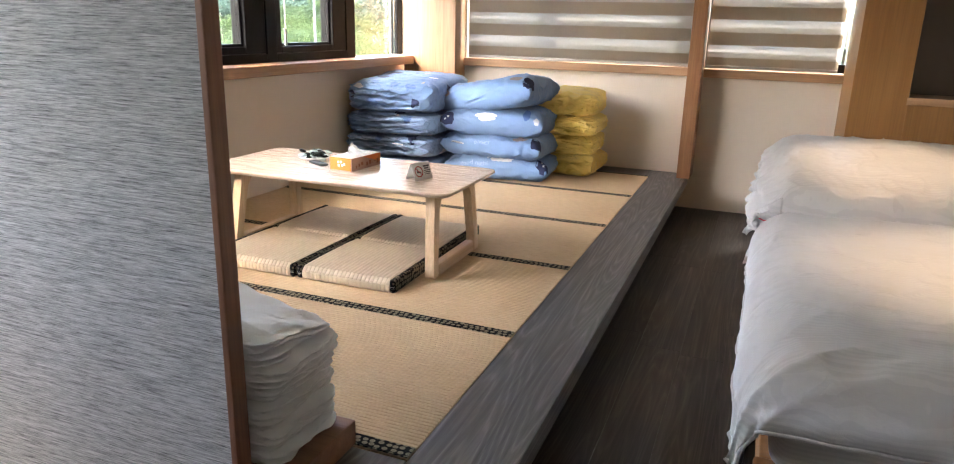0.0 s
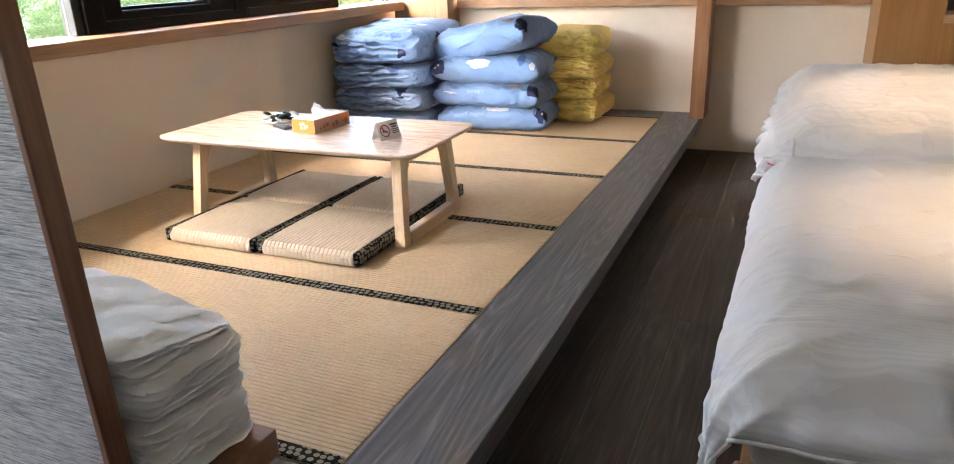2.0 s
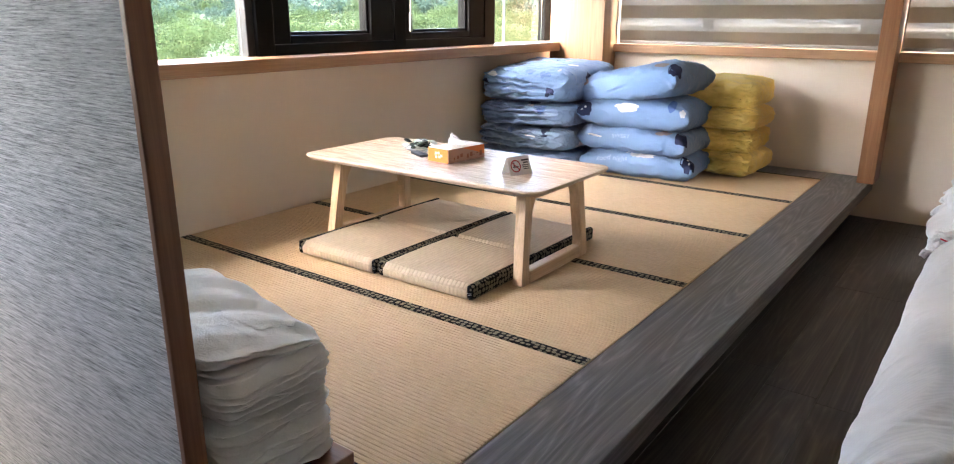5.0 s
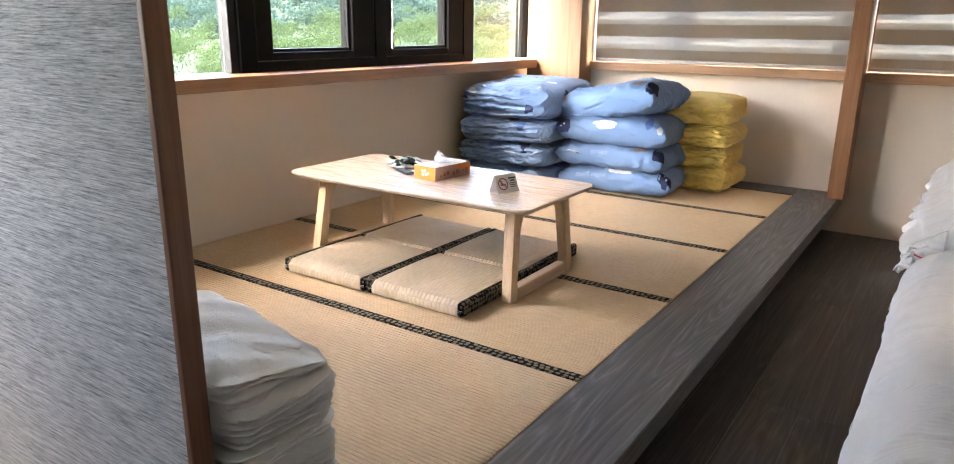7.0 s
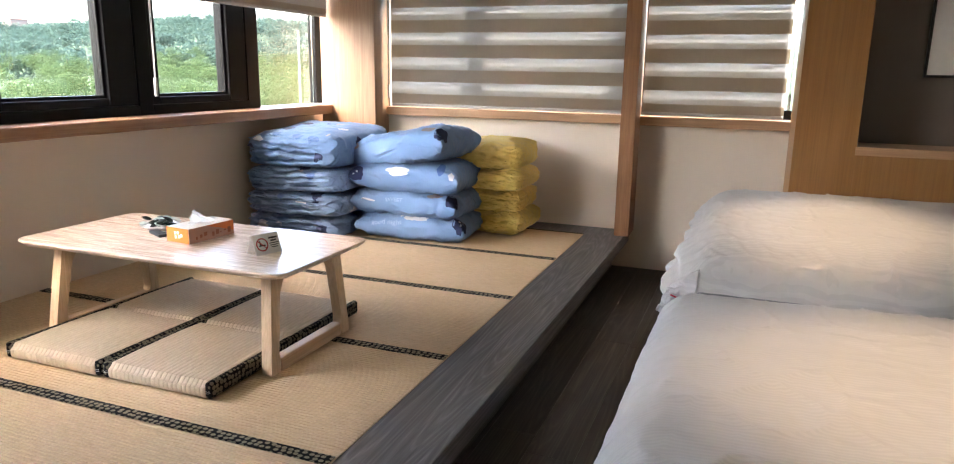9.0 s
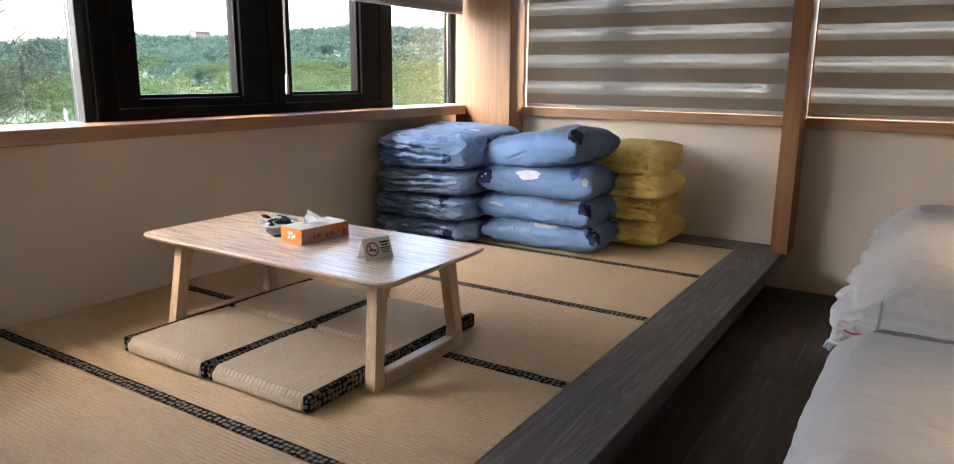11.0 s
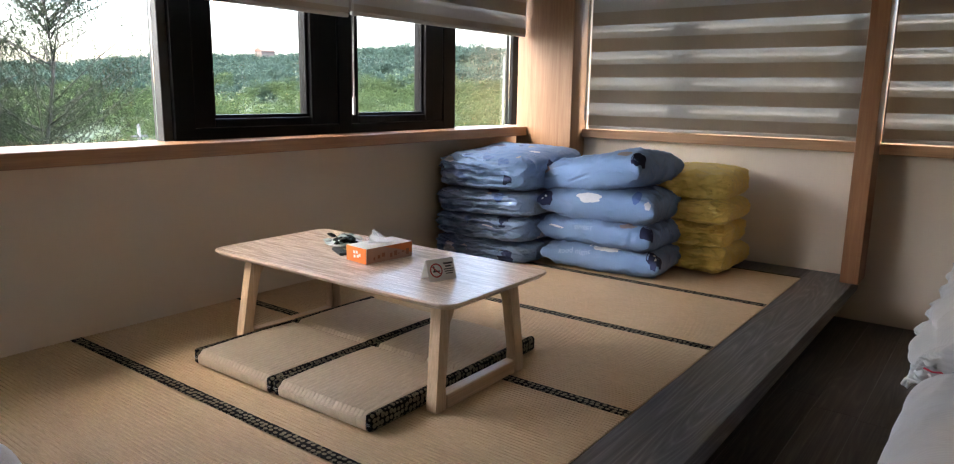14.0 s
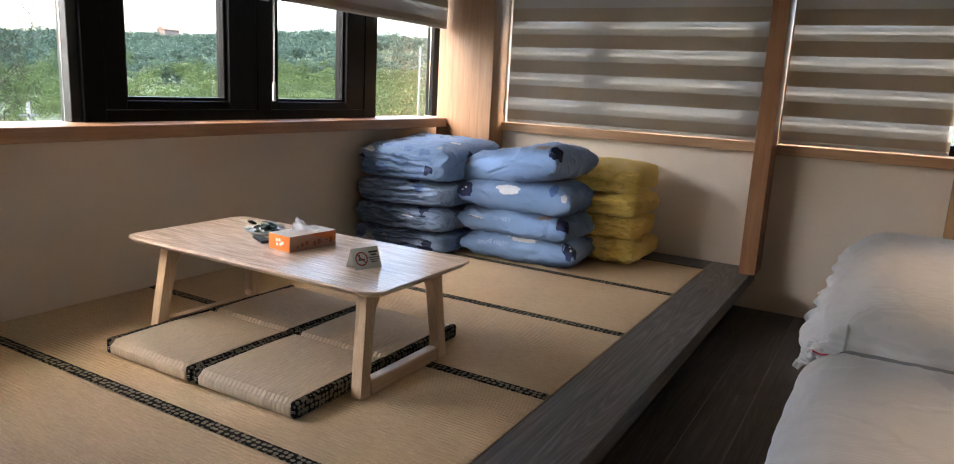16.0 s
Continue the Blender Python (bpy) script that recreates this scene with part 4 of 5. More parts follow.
def pillow(w, d, h, seed, x, y, z, turn, label, mat=None, tilt=0, prints=()):
    q = thing("pillow", x, y, z, label, "pillow", "blue pillows", turn=turn)
    q.matrix_world = pose(x, y, z, 0, tilt, turn)

    def at(u, v, s):
        a, b = u * 2 - 1, v * 2 - 1
        a, b = math.sin(a * math.pi / 2) * 0.3 + a * 0.7, math.sin(b * math.pi / 2) * 0.3 + b * 0.7
        full = max(0.0, (1 - abs(a) ** 5)) ** 0.45 * max(0.0, (1 - abs(b) ** 4)) ** 0.45
        px = a * w / 2 * (1 - 0.05 * (1 - b * b) * abs(a) ** 4)
        py = b * d / 2 * (1 - 0.08 * (1 - a * a) * abs(b) ** 4)
        p = Vector((px, py, s * 0.1))
        wr = 0.010 * lumps(p, 7, seed) + 0.010 * max(0, folds((px * 1.6, py, s), 6, seed)) ** 5 * min(1, abs(a) * 1.5)
        wr += 0.006 * max(0, folds((px * 0.7 + py * 0.5, py * 1.3 - px * 0.2, s), 11, seed + 4)) ** 4 + 0.003 * lumps(p, 22, seed)
        wr += 0.008 * max(0, folds((px * 0.9, py * 3.0, s), 5.0, seed + 7)) ** 3 * abs(a) ** 3
        wr += 0.007 * max(0, folds((px * 1.3 + py, py * 2.0 - px * 0.8, s), 4.0, seed + 12)) ** 8
        top = full * h / 2 * (1.04 if s > 0 else 0.96) + wr * (1 if full > 0.02 else 0)
        return px, py, h * 0.46 + (top if s > 0 else -min(top, h * 0.46))

    bm = grid_mesh(80, 60, lambda u, v: at(u, v, 1))
    under = grid_mesh(80, 60, lambda u, v: at(u, v, -1))
    me = bpy.data.meshes.new("under")
    under.to_mesh(me)
    under.free()
    bm.from_mesh(me)
    bpy.data.meshes.remove(me)
    bmesh.ops.remove_doubles(bm, verts=bm.verts, dist=0.0006)
    part("case", bm, mat or BLUE_PLAIN, q, smooth=True)
    # lengths along the skin from the front seam up over the top, at the middle
    steps = 400
    run, last, table = 0.0, Vector(at(0.5, 0, 1)), [(0.0, 0.0)]
    for i in range(1, steps + 1):
        p = Vector(at(0.5, 0.6 * i / steps, 1))
        run += (p - last).length
        last = p
        table.append((run, 0.6 * i / steps))

    def skin(px, s, lift=0.002):
        """A place on the case: px metres along from the middle, s metres up from the front seam."""
        side = 1 if s >= 0 else -1
        s = abs(s)
        v = next((b for a, b in table if a >= s), 0.6)
        u = 0.5 + px / w
        p, o = Vector(at(u, v, side)), lift
        du, dv = Vector(at(u + 0.01, v, side)) - p, Vector(at(u, v + 0.01, side)) - p
        nrm = du.cross(dv).normalized() * side
        return p + nrm * o

    for kind, px, s, rx, ry, ink in prints:
        if kind == "text":
            cu = bpy.data.curves.new("words", "FONT")
            cu.body, cu.size, cu.align_x = rx, ry, "CENTER"
            tmp = new("words", cu)
            me = bpy.data.meshes.new_from_object(tmp)
            bpy.data.objects.remove(tmp)
            tb_ = bmesh.new()
            tb_.from_mesh(me)
            bpy.data.meshes.remove(me)
            for v in tb_.verts:
                v.co = skin(px + v.co.x, s + v.co.y)
            part("lettering", tb_, ink, q, "pale printed lettering")
            continue
        pb = bmesh.new()
        up = 0.0035 if rx < 0.01 else 0.002
        mid_v = pb.verts.new(skin(px, s, up))
        rings = []
        for rk in (0.33, 0.66, 1.0):
            ring = []
            for i in range(36):
                a = i * math.tau / 36
                k = rk
                if kind == "cloud":
                    k *= 0.80 + 0.26 * abs(math.sin(2.5 * a + 0.4)) if rk == 1 else 0.85
                if kind == "patch":
                    k *= 0.86 + 0.13 * abs(math.sin(2.5 * a + seed))
                ring.append(pb.verts.new(skin(px + rx * k * math.cos(a), s + ry * k * math.sin(a), up)))
            rings.append(ring)
        for i in range(36):
            j = (i + 1) % 36
            pb.faces.new((mid_v, rings[0][i], rings[0][j]))
            for r0, r1 in zip(rings, rings[1:]):
                pb.faces.new((r0[i], r1[i], r1[j], r0[j]))
        part("print", pb, ink, q, smooth=True)
    return q


BLUE_STACK = "folded blue cloud-print quilt in a stack by the post"
z = T + 0.001
for k, (h, mat, n) in enumerate(((0.135, BLUE_GREY, 3.2), (0.155, BLUE_GREY, 3.0), (0.160, BLUE_GREY, 3.4), (0.225, BLUE, 4.2))):
    folded_cloth(0.72 - 0.008 * k, 0.80, h + 0.012, 3.1 + 7 * k, mat, -2.495 + (0.0, 0.008, -0.005, 0.015)[k], 5.07, z, (5, 2, 6, 4)[k], BLUE_STACK, "blue quilts",
                 n, 0.011, 0.05 if k == 3 else 0.0, merge=(0.35, 0.2, 0.3, 0.05)[k])
    z += h
PRINTS = (
    (("cloud", 0.03, 0.075, 0.085, 0.016, CLOUD), ("patch", 0.335, 0.065, 0.06, 0.075, NAVY), ("cloud", 0.325, 0.08, 0.008, 0.008, CLOUD), ("cloud", 0.345, 0.055, 0.007, 0.007, CLOUD), ("text", -0.14, 0.025, "good night", 0.045, PALE_BLUE)),
    (("cloud", -0.22, 0.02, 0.05, 0.012, CLOUD), ("patch", 0.34, 0.075, 0.055, 0.07, NAVY), ("patch", 0.20, 0.10, 0.06, 0.025, TAN), ("text", -0.05, 0.02, "SWEET", 0.035, PALE_BLUE)),
    (("cloud", -0.03, 0.055, 0.07, 0.034, CLOUD), ("patch", -0.32, 0.035, 0.075, 0.065, NAVY), ("cloud", -0.30, 0.04, 0.009, 0.008, CLOUD), ("cloud", -0.325, 0.02, 0.008, 0.008, CLOUD), ("patch", 0.235, 0.09, 0.03, 0.05, MID_BLUE), ("cloud", 0.32, 0.05, 0.025, 0.035, CLOUD)),
    (("patch", 0.23, 0.13, 0.055, 0.035, TAN), ("patch", 0.345, 0.10, 0.045, 0.08, NAVY), ("patch", -0.29, 0.06, 0.04, 0.03, TAN), ("cloud", -0.1, 0.22, 0.06, 0.03, PALE_BLUE)),
)
z = T + 0.001
for k, (h, sx) in enumerate(((0.155, 0.03), (0.16, 0.0), (0.185, -0.01), (0.195, -0.015))):
    pillow(0.77, 0.49, h + 0.025, 2.2 + 5 * k, -1.745 + sx, 5.09, z - 0.006 * k, (3, -2, 2, -9)[k], "plump blue pillow with cloud print, stacked in a pile", tilt=-10 if k == 3 else 0, prints=PRINTS[k])
    z += h
z = T + 0.001
for k, h in enumerate((0.155, 0.14, 0.145, 0.165)):
    folded_cloth(0.50 - 0.01 * k, 0.50, h + 0.018, 9.7 + 4 * k, YELLOW, -1.325 + (0.0, -0.012, 0.006, -0.012)[k], 5.51, z, (-3, 2, -2, 4)[k], "folded bright yellow quilt, in a stack by the end wall", "yellow quilts",
                 2.2, 0.014, 0.03 if k == 3 else 0.0, n=(70, 60, 30), round_=4.5, merge=0.9, groove=0.026)
    z += h

# ---- towels on a low wooden ledge ----
ledge = thing("wooden_ledge", -1.6, 1.386, T, "low brown wooden ledge behind the partition", "ledge")
part("board", box(-1.27, 0.725, -0.114, 0.184, 0.0, 0.07, 0.003), LEDGE, ledge)


TOWEL_STACK = "folded white terry towel in a stack on the ledge"
z = T + 0.0705
for k, (h, n) in enumerate(((0.058, 3.0), (0.050, 2.4), (0.056, 3.0), (0.050, 2.6), (0.058, 3.4), (0.072, 3.0))):
    rr = random.Random(40 + k)
    last = k == 5
    # the open layers face the room; the topmost towel slumps over the stack's free corner
    folded_cloth(0.285 + rr.uniform(-0.012, 0.010), 0.43 + rr.uniform(-0.012, 0.014), h + 0.012, 20 + 3 * k, TOWEL, -1.128 + rr.uniform(-0.008, 0.012), 1.418 + rr.uniform(-0.006, 0.006), z, 90 + rr.uniform(-2, 2),
                 TOWEL_STACK, "white towels", n, 0.0035, name="towel", category="towel", n=(64, 60, 44), round_=4.5, merge=1.2, groove=0.048,
                 slope=(lambda px, py: -0.055 * max(0.0, min(1.0, (-py + 0.06) / 0.26)) ** 1.2 * (0.45 + 0.55 * max(0.0, px / 0.16 + 0.5)) + 0.030 * max(0.0, py / 0.2) - 0.02 * max(0.0, px / 0.16)
                 + 0.012 / (1 + math.exp((py + 0.10 + 0.25 * px) / 0.008)) + 0.004 * math.sin(py * 60 + px * 25)) if last else None)
    z += h

# ---- low table ----
table = thing("low_table", -1.808, 3.085, T, "low pale ash table with rounded corners and looped legs", "table")
TW, TD, TH = 1.305, 0.625, 0.39
bm = bmesh.new()
pts = []
for cx, cy, a0 in ((1, 1, 0), (-1, 1, 90), (-1, -1, 180), (1, -1, 270)):
    for i in range(7):
        a = radians(a0 + 15 * i)
        pts.append((cx * (TW / 2 - 0.06) + 0.06 * math.cos(a), cy * (TD / 2 - 0.06) + 0.06 * math.sin(a)))
low = [bm.verts.new((x * 0.972, y * 0.945 + 0.010, TH - 0.024)) for x, y in pts]
mid = [bm.verts.new((x, y + 0.012, TH - 0.008)) for x, y in pts]
rim = [bm.verts.new((x * 0.9985, y * 0.997 + 0.012, TH - 0.001)) for x, y in pts]
top = [bm.verts.new((x * 0.995, y * 0.99 + 0.012, TH)) for x, y in pts]
for a, b in ((low, mid), (mid, rim), (rim, top)):
    for i in range(len(pts)):
        j = (i + 1) % len(pts)
        bm.faces.new((a[i], a[j], b[j], b[i]))
bm.faces.new(top)
bm.faces.new(low[::-1])
part("tabletop", bm, ASH_X, table)


def leg_frame(x, lean, y0, y1, t0, t1, z1):
    """One looped end of the table in four pieces: two splayed legs, foot rail and top rail, with eased inner corners."""
    th = 0.043

    def outline(corners, ease):
        """A closed polygon in y and z, each corner rounded by its own amount."""
        out = []
        n = len(corners)
        for i, (c, r) in enumerate(zip(corners, ease)):
            c, p, q = Vector(c), Vector(corners[i - 1]), Vector(corners[(i + 1) % n])
            if not r:
                out.append(c)
                continue
            u, w = (p - c).normalized() * r, (q - c).normalized() * r
            out += [c + u * (1 - k / 5) ** 2 + w * (k / 5) ** 2 for k in range(6)]
        return out

    def slab(points):
        bm = bmesh.new()
        sides = [[bm.verts.new((x + sx * th / 2 - lean * p.y / z1, p.x, p.y)) for p in points] for sx in (-1, 1)]
        n = len(points)
        for i in range(n):
            bm.faces.new((sides[0][i], sides[0][(i + 1) % n], sides[1][(i + 1) % n], sides[1][i]))
        caps = [bm.faces.new(sides[0][::-1]), bm.faces.new(sides[1])]
        edges = [e for f in caps for e in f.edges]
        bmesh.ops.bevel(bm, geom=edges, offset=0.006, segments=2, affect="EDGES", profile=0.5)
        return bm

    foot, top = 0.052, z1 - 0.036
    for ya, yb, s in ((y0, t0, 1), (y1, t1, -1)):
        inner = lambda z: ya + (yb - ya) * z / z1 + s * (0.043 + 0.012 * z / z1)
        pts = outline([(ya, 0), (inner(0) + s * 0.012, 0), (inner(foot) + s * 0.012, foot), (inner(foot + 0.02), foot + 0.02), (inner(top - 0.03), top - 0.03),
                       (inner(top) + s * 0.022, top), (inner(z1) + s * 0.022, z1), (yb, z1)], [0.012, 0, 0, 0.012, 0.02, 0, 0, 0.004])
        part("leg", slab(pts), ASH_UP, table, smooth=False)
    a, b = y0 + 0.063, y1 - 0.063
    part("foot_rail", slab(outline([(a, 0), (b, 0), (b, foot), (a, foot)], [0, 0, 0, 0])), ASH_Y, table)
    a, b = t0 + 0.078, t1 - 0.078
    part("top_rail", slab(outline([(a, top), (b, top), (b, z1), (a, z1)], [0, 0, 0, 0])), ASH_Y, table)


leg_frame(0.567, 0.022, -0.290, 0.242, -0.238, 0.215, TH - 0.0245)
leg_frame(-0.492, -0.022, -0.292, 0.265, -0.238, 0.225, TH - 0.0245)

# ---- things on the table ----
TZ = T + TH + 0.0005
tb = thing("tissue_box", -1.80, 3.13, TZ, "orange and white cardboard tissue box with a pulled tissue", "tissue box", turn=-6)
L, W, H = 0.118, 0.063, 0.062
part("carton", box(-W, W, -L, L, 0, H, 0.0015, 1), WHITE_CARD, tb)
part("end_panel", box(-W + 0.001, W - 0.001, -L - 0.0012, -L - 0.0002, 0.001, H - 0.001), ORANGE, tb, "orange printed end")
# long side away from the window: tan print with its shade painted in
part("side_panel", box(W + 0.0002, W + 0.0011, -L + 0.001, L - 0.001, 0.001, H - 0.001), SHADED_KRAFT, tb, "tan printed side, darkened as if in shade")
bm = bmesh.new()
corners = [bm.verts.new((W + 0.0016, yy, zz)) for yy, zz in ((-0.03, H - 0.002), (L - 0.002, H - 0.002), (L - 0.002, 0.016), (0.05, 0.038))]
bm.faces.new(corners)
part("side_print", bm, ORANGE, tb, "orange corner print")
part("slot", box(-0.02, 0.02, -0.06, 0.06, H + 0.0002, H + 0.0008), TISSUE, tb)
bm = grid_mesh(16, 12, lambda u, v: ((u - 0.5) * 0.035 * (1 - v * 0.5) + 0.010 * math.sin(8 * u + 4 * v) * (1 - v), (u - 0.5) * 0.11 * (1 - v) - 0.030 * v + 0.006 * math.sin(9 * v + 7 * u), H + v * 0.058 * (1 - 0.25 * abs(u - 0.5)) + 0.003 * math.sin(14 * u)))
part("tissue", bm, TISSUE, tb, "white pulled-up tissue", smooth=True)
for i in range(9):
    y = -0.085 + 0.021 * i
    part("print", box(W + 0.0012, W + 0.0022, y, y + 0.008 + 0.004 * (i % 3), 0.012 + 0.004 * (i % 4), 0.024 + 0.006 * (i % 3)), BROWN_INK, tb)
for i, (x, z0) in enumerate(((-0.018, 0.034), (-0.002, 0.036), (0.004, 0.02), (-0.016, 0.018), (0.016, 0.026))):
    part("print", box(x, x + 0.011, -L - 0.002, -L - 0.0013, z0, z0 + 0.011), WHITE_CARD, tb)

sg = thing("table_sign", -1.405, 3.03, TZ, "white folded no-smoking card standing on the table", "sign", turn=72)
SWW, SHH, LEAN = 0.057, 0.078, 22
for s in (-1, 1):
    leaf = part("leaf", box(-SWW, SWW, -0.0008, 0.0008, 0, SHH), WHITE_CARD, sg)
    leaf.matrix_local = pose(0, s * 0.031, 0.0003, s * LEAN, 0, 0)
    if s < 0:
        face = leaf
bm = bmesh.new()
ring = [[bm.verts.new((-0.022 + r * math.cos(a), -0.0016, 0.038 + r * math.sin(a))) for a in [k * math.tau / 28 for k in range(28)]] for r in (0.026, 0.021)]
for k in range(28):
    bm.faces.new((ring[0][k], ring[0][(k + 1) % 28], ring[1][(k + 1) % 28], ring[1][k]))
part("ring", bm, RED_INK, face, "red prohibition ring")
bm = box(-0.022, 0.022, -0.0017, -0.0015, -0.002, 0.002)
bmesh.ops.transform(bm, matrix=pose(-0.022, 0, 0.038, 0, 45, 0), verts=bm.verts)
part("slash", bm, RED_INK, face)
part("cigarette", box(-0.036, -0.008, -0.0014, -0.0011, 0.032, 0.037), INK, face)
part("smoke", box(-0.032, -0.027, -0.0014, -0.0011, 0.037, 0.054), INK, face)
for a, b, c, d in ((0.012, 0.05, 0.056, 0.063), (0.018, 0.044, 0.046, 0.052), (0.01, 0.052, 0.037, 0.0405), (0.012, 0.05, 0.029, 0.0325), (0.016, 0.046, 0.021, 0.0245)):
    part("text_bar", box(a, b, -0.0014, -0.0010, c, d), INK, face)

pl = thing("candy_plate", -2.08, 3.19, TZ, "small white dish piled with green and black wrapped candies", "dish")
bm = bmesh.new()
prof = [(0.0, 0.003), (0.045, 0.003), (0.078, 0.016), (0.081, 0.019), (0.078, 0.014), (0.046, 0.0), (0.0, 0.0)]
rows = [[bm.verts.new((max(r, 0.0004) * math.cos(a), max(r, 0.0004) * math.sin(a), zz)) for a in [k * math.tau / 32 for k in range(32)]] for r, zz in prof]
for a, b in zip(rows, rows[1:]):
    for k in range(32):
        bm.faces.new((a[k], a[(k + 1) % 32], b[(k + 1) % 32], b[k]))
part("dish", bm, CERAMIC, pl, smooth=True)
rng = random.Random(4)
for i in range(28):
    a, r = rng.uniform(0, math.tau), rng.uniform(0, 0.080)
    bm = bmesh.new()
    bmesh.ops.create_icosphere(bm, subdivisions=2, radius=1, matrix=Matrix.Diagonal((0.025, 0.013, 0.009, 1)))
    for v in bm.verts:
        if abs(v.co.x) > 0.017:
            v.co.y *= 1.7
            v.co.z *= 0.5
        v.co += Vector((0.001, 0.001, 0.0015)) * lumps(v.co * 40, 3, i)
    bmesh.ops.transform(bm, matrix=pose(r * math.cos(a), r * math.sin(a), 0.014 + 0.009 * (i // 7), rng.uniform(-25, 25), rng.uniform(-25, 25), rng.uniform(0, 180)), verts=bm.verts)
    part("candy", bm, WRAP_PALE if i % 3 == 0 else WRAP, pl, smooth=True)
rc = thing("remote_control", -1.985, 3.085, TZ, "small flat black remote control beside the tissue box", "remote", turn=64)
part("body", box(-0.02, 0.02, -0.06, 0.06, 0, 0.013, 0.004), BLACK_PLASTIC, rc)
for i in range(6):
    part("button", box(-0.012 + 0.012 * (i % 3), -0.004 + 0.012 * (i % 3), -0.04 + 0.016 * (i // 3), -0.032 + 0.016 * (i // 3), 0.0132, 0.0145), GREY_METAL, rc)


# ---- floor cushions: square rush mats with ribbon edges ----
def cushion(x, y, turn):
    c = thing("floor_cushion", x, y, T + 0.004, "square pale rush floor cushion edged with black ribbon", "cushion", "rush floor cushions", turn=turn)
    s, e, h = 0.2365, 0.026, 0.055
    # a thick pad: ribs of weaving run parallel to the ribbons and turn down over front and back
    ribs = 22
    ring = [(-s + 0.010, 0.0), (-s + 0.001, 0.006), (-s - 0.002, h * 0.35), (-s - 0.001, h * 0.65), (-s + 0.007, h - 0.014), (-s + 0.020, h - 0.003), (-s * 0.5, h), (0, h + 0.001)]
    ring += [(-a, b) for a, b in ring[-2::-1]]
    crest = ((0, 0.0), (0.16, 0.0040), (0.5, 0.0054), (0.84, 0.0040))

    def at(u, v):
        a, b = ring[round(v * (len(ring) - 1))]
        i = round(u * ribs * 4)
        xx = (-s + e) + (i // 4 + crest[i % 4][0]) / ribs * (2 * s - 2 * e)
        up = crest[i % 4][1]
        out = min(1.0, max(-1.0, a / (s - 0.012))) ** 5
        return xx, a + out * up, b + (up if b > h * 0.8 else 0.0) + 0.002 * lumps((xx, a, 0), 8, 1) * (b > 0.02)
    part("rush_top", grid_mesh(ribs * 4, len(ring) - 1, at), RUSH_PALE, c)
    for sg_ in (-1, 1):
        a, b = sorted((sg_ * (s - e - 0.001), sg_ * (s + 0.001)))
        rib = part("ribbon", box(a, b, -s - 0.004, s + 0.004, 0.0, h + 0.0045, 0.011, 3), HERI_Y, c, "black patterned ribbon edge", True)
        for zz in (0.024, 0.030):
            part("stitch", tube([(a + 0.002, -s - 0.0046, zz), ((a + b) / 2, -s - 0.0052, zz - 0.002), (b - 0.002, -s - 0.0046, zz + 0.001)], 0.0006, 4), CORD, rib)
    return c


for i, (x, y, t) in enumerate(((-2.006, 2.794, 0), (-1.526, 2.800, 0.6), (-2.008, 3.274, -0.5), (-1.526, 3.279, 0.4))):
    cushion(x, y, t)


# ---- tatami mats ----
def tatami(y0, y1, near_strip, far_strip):
    mt = thing("tatami_mat", -1.8, (y0 + y1) / 2, T - 0.045, "straw-coloured tatami mat with black patterned border strips", "tatami mat", "tatami mats")
    hx0, hx1, hy = -1.076, 1.0805, (y1 - y0) / 2 - 0.001
    a, b = -hy + near_strip, hy - far_strip
    n = round((b - a) / 0.0158)

    def at(u, v):
        i = round(u * n * 4)
        y = a + (b - a) * (i // 4 + (0, 0.15, 0.5, 0.85)[i % 4]) / n
        return hx0 + (hx1 - hx0) * v, y, 0.0426 + (0, 0.0040, 0.0047, 0.0040)[i % 4]

    bm = grid_mesh(n * 4, 1, at)
    box(hx0, hx1, -hy, hy, 0.0, 0.0405, into=bm)
    part("rush_top", bm, RUSH, mt)
    if near_strip:
        part("border_strip", box(hx0, hx1, -hy, -hy + near_strip, 0.0445, 0.0485, 0.0012, 1), HERI, mt, "black patterned border strip")
    if far_strip:
        part("border_strip", box(hx0, hx1, hy - far_strip, hy, 0.0445, 0.0485, 0.0012, 1), HERI, mt, "black patterned border strip")


LINES = [1.5615, 2.3715, 3.1815, 3.9915, 4.8015, 5.574]
for k in range(5):
    tatami(LINES[k], LINES[k + 1], 0.048, 0.018 if k == 4 else 0.0)

# ---- outside ----
GZ = -5.0
bm = grid_mesh(60, 60, lambda u, v: (-2400 * u ** 2 - 3.5, (v - 0.45) * 2600 * (0.15 + u), GZ))
ground = tagged(mesh_object("ground", bm, SOIL), "rough green ground outside the building", "ground", kind="structure")
bm = box(-3.4, 60, 6.2, 400, GZ - 0.2, GZ)
tagged(mesh_object("ground_north", bm, SOIL), "rough green ground outside the building", "ground", kind="structure")


def hill(x, y):
    """Height of the wooded slope above the plain."""
    d = math.hypot(x, y)
    rise = max(0.0, min(1.0, (d - 110) / 190))
    low = max(0.0, min(1.0, (radians(33) - math.atan2(y, -x)) / radians(9)))
    ridge = 18.5 - 8.5 * low + 2.5 * math.sin(math.atan2(y, -x) * 7 + 0.6) + 1.3 * math.sin(math.atan2(y, -x) * 17)
    return GZ + ridge * rise * rise * (3 - 2 * rise)


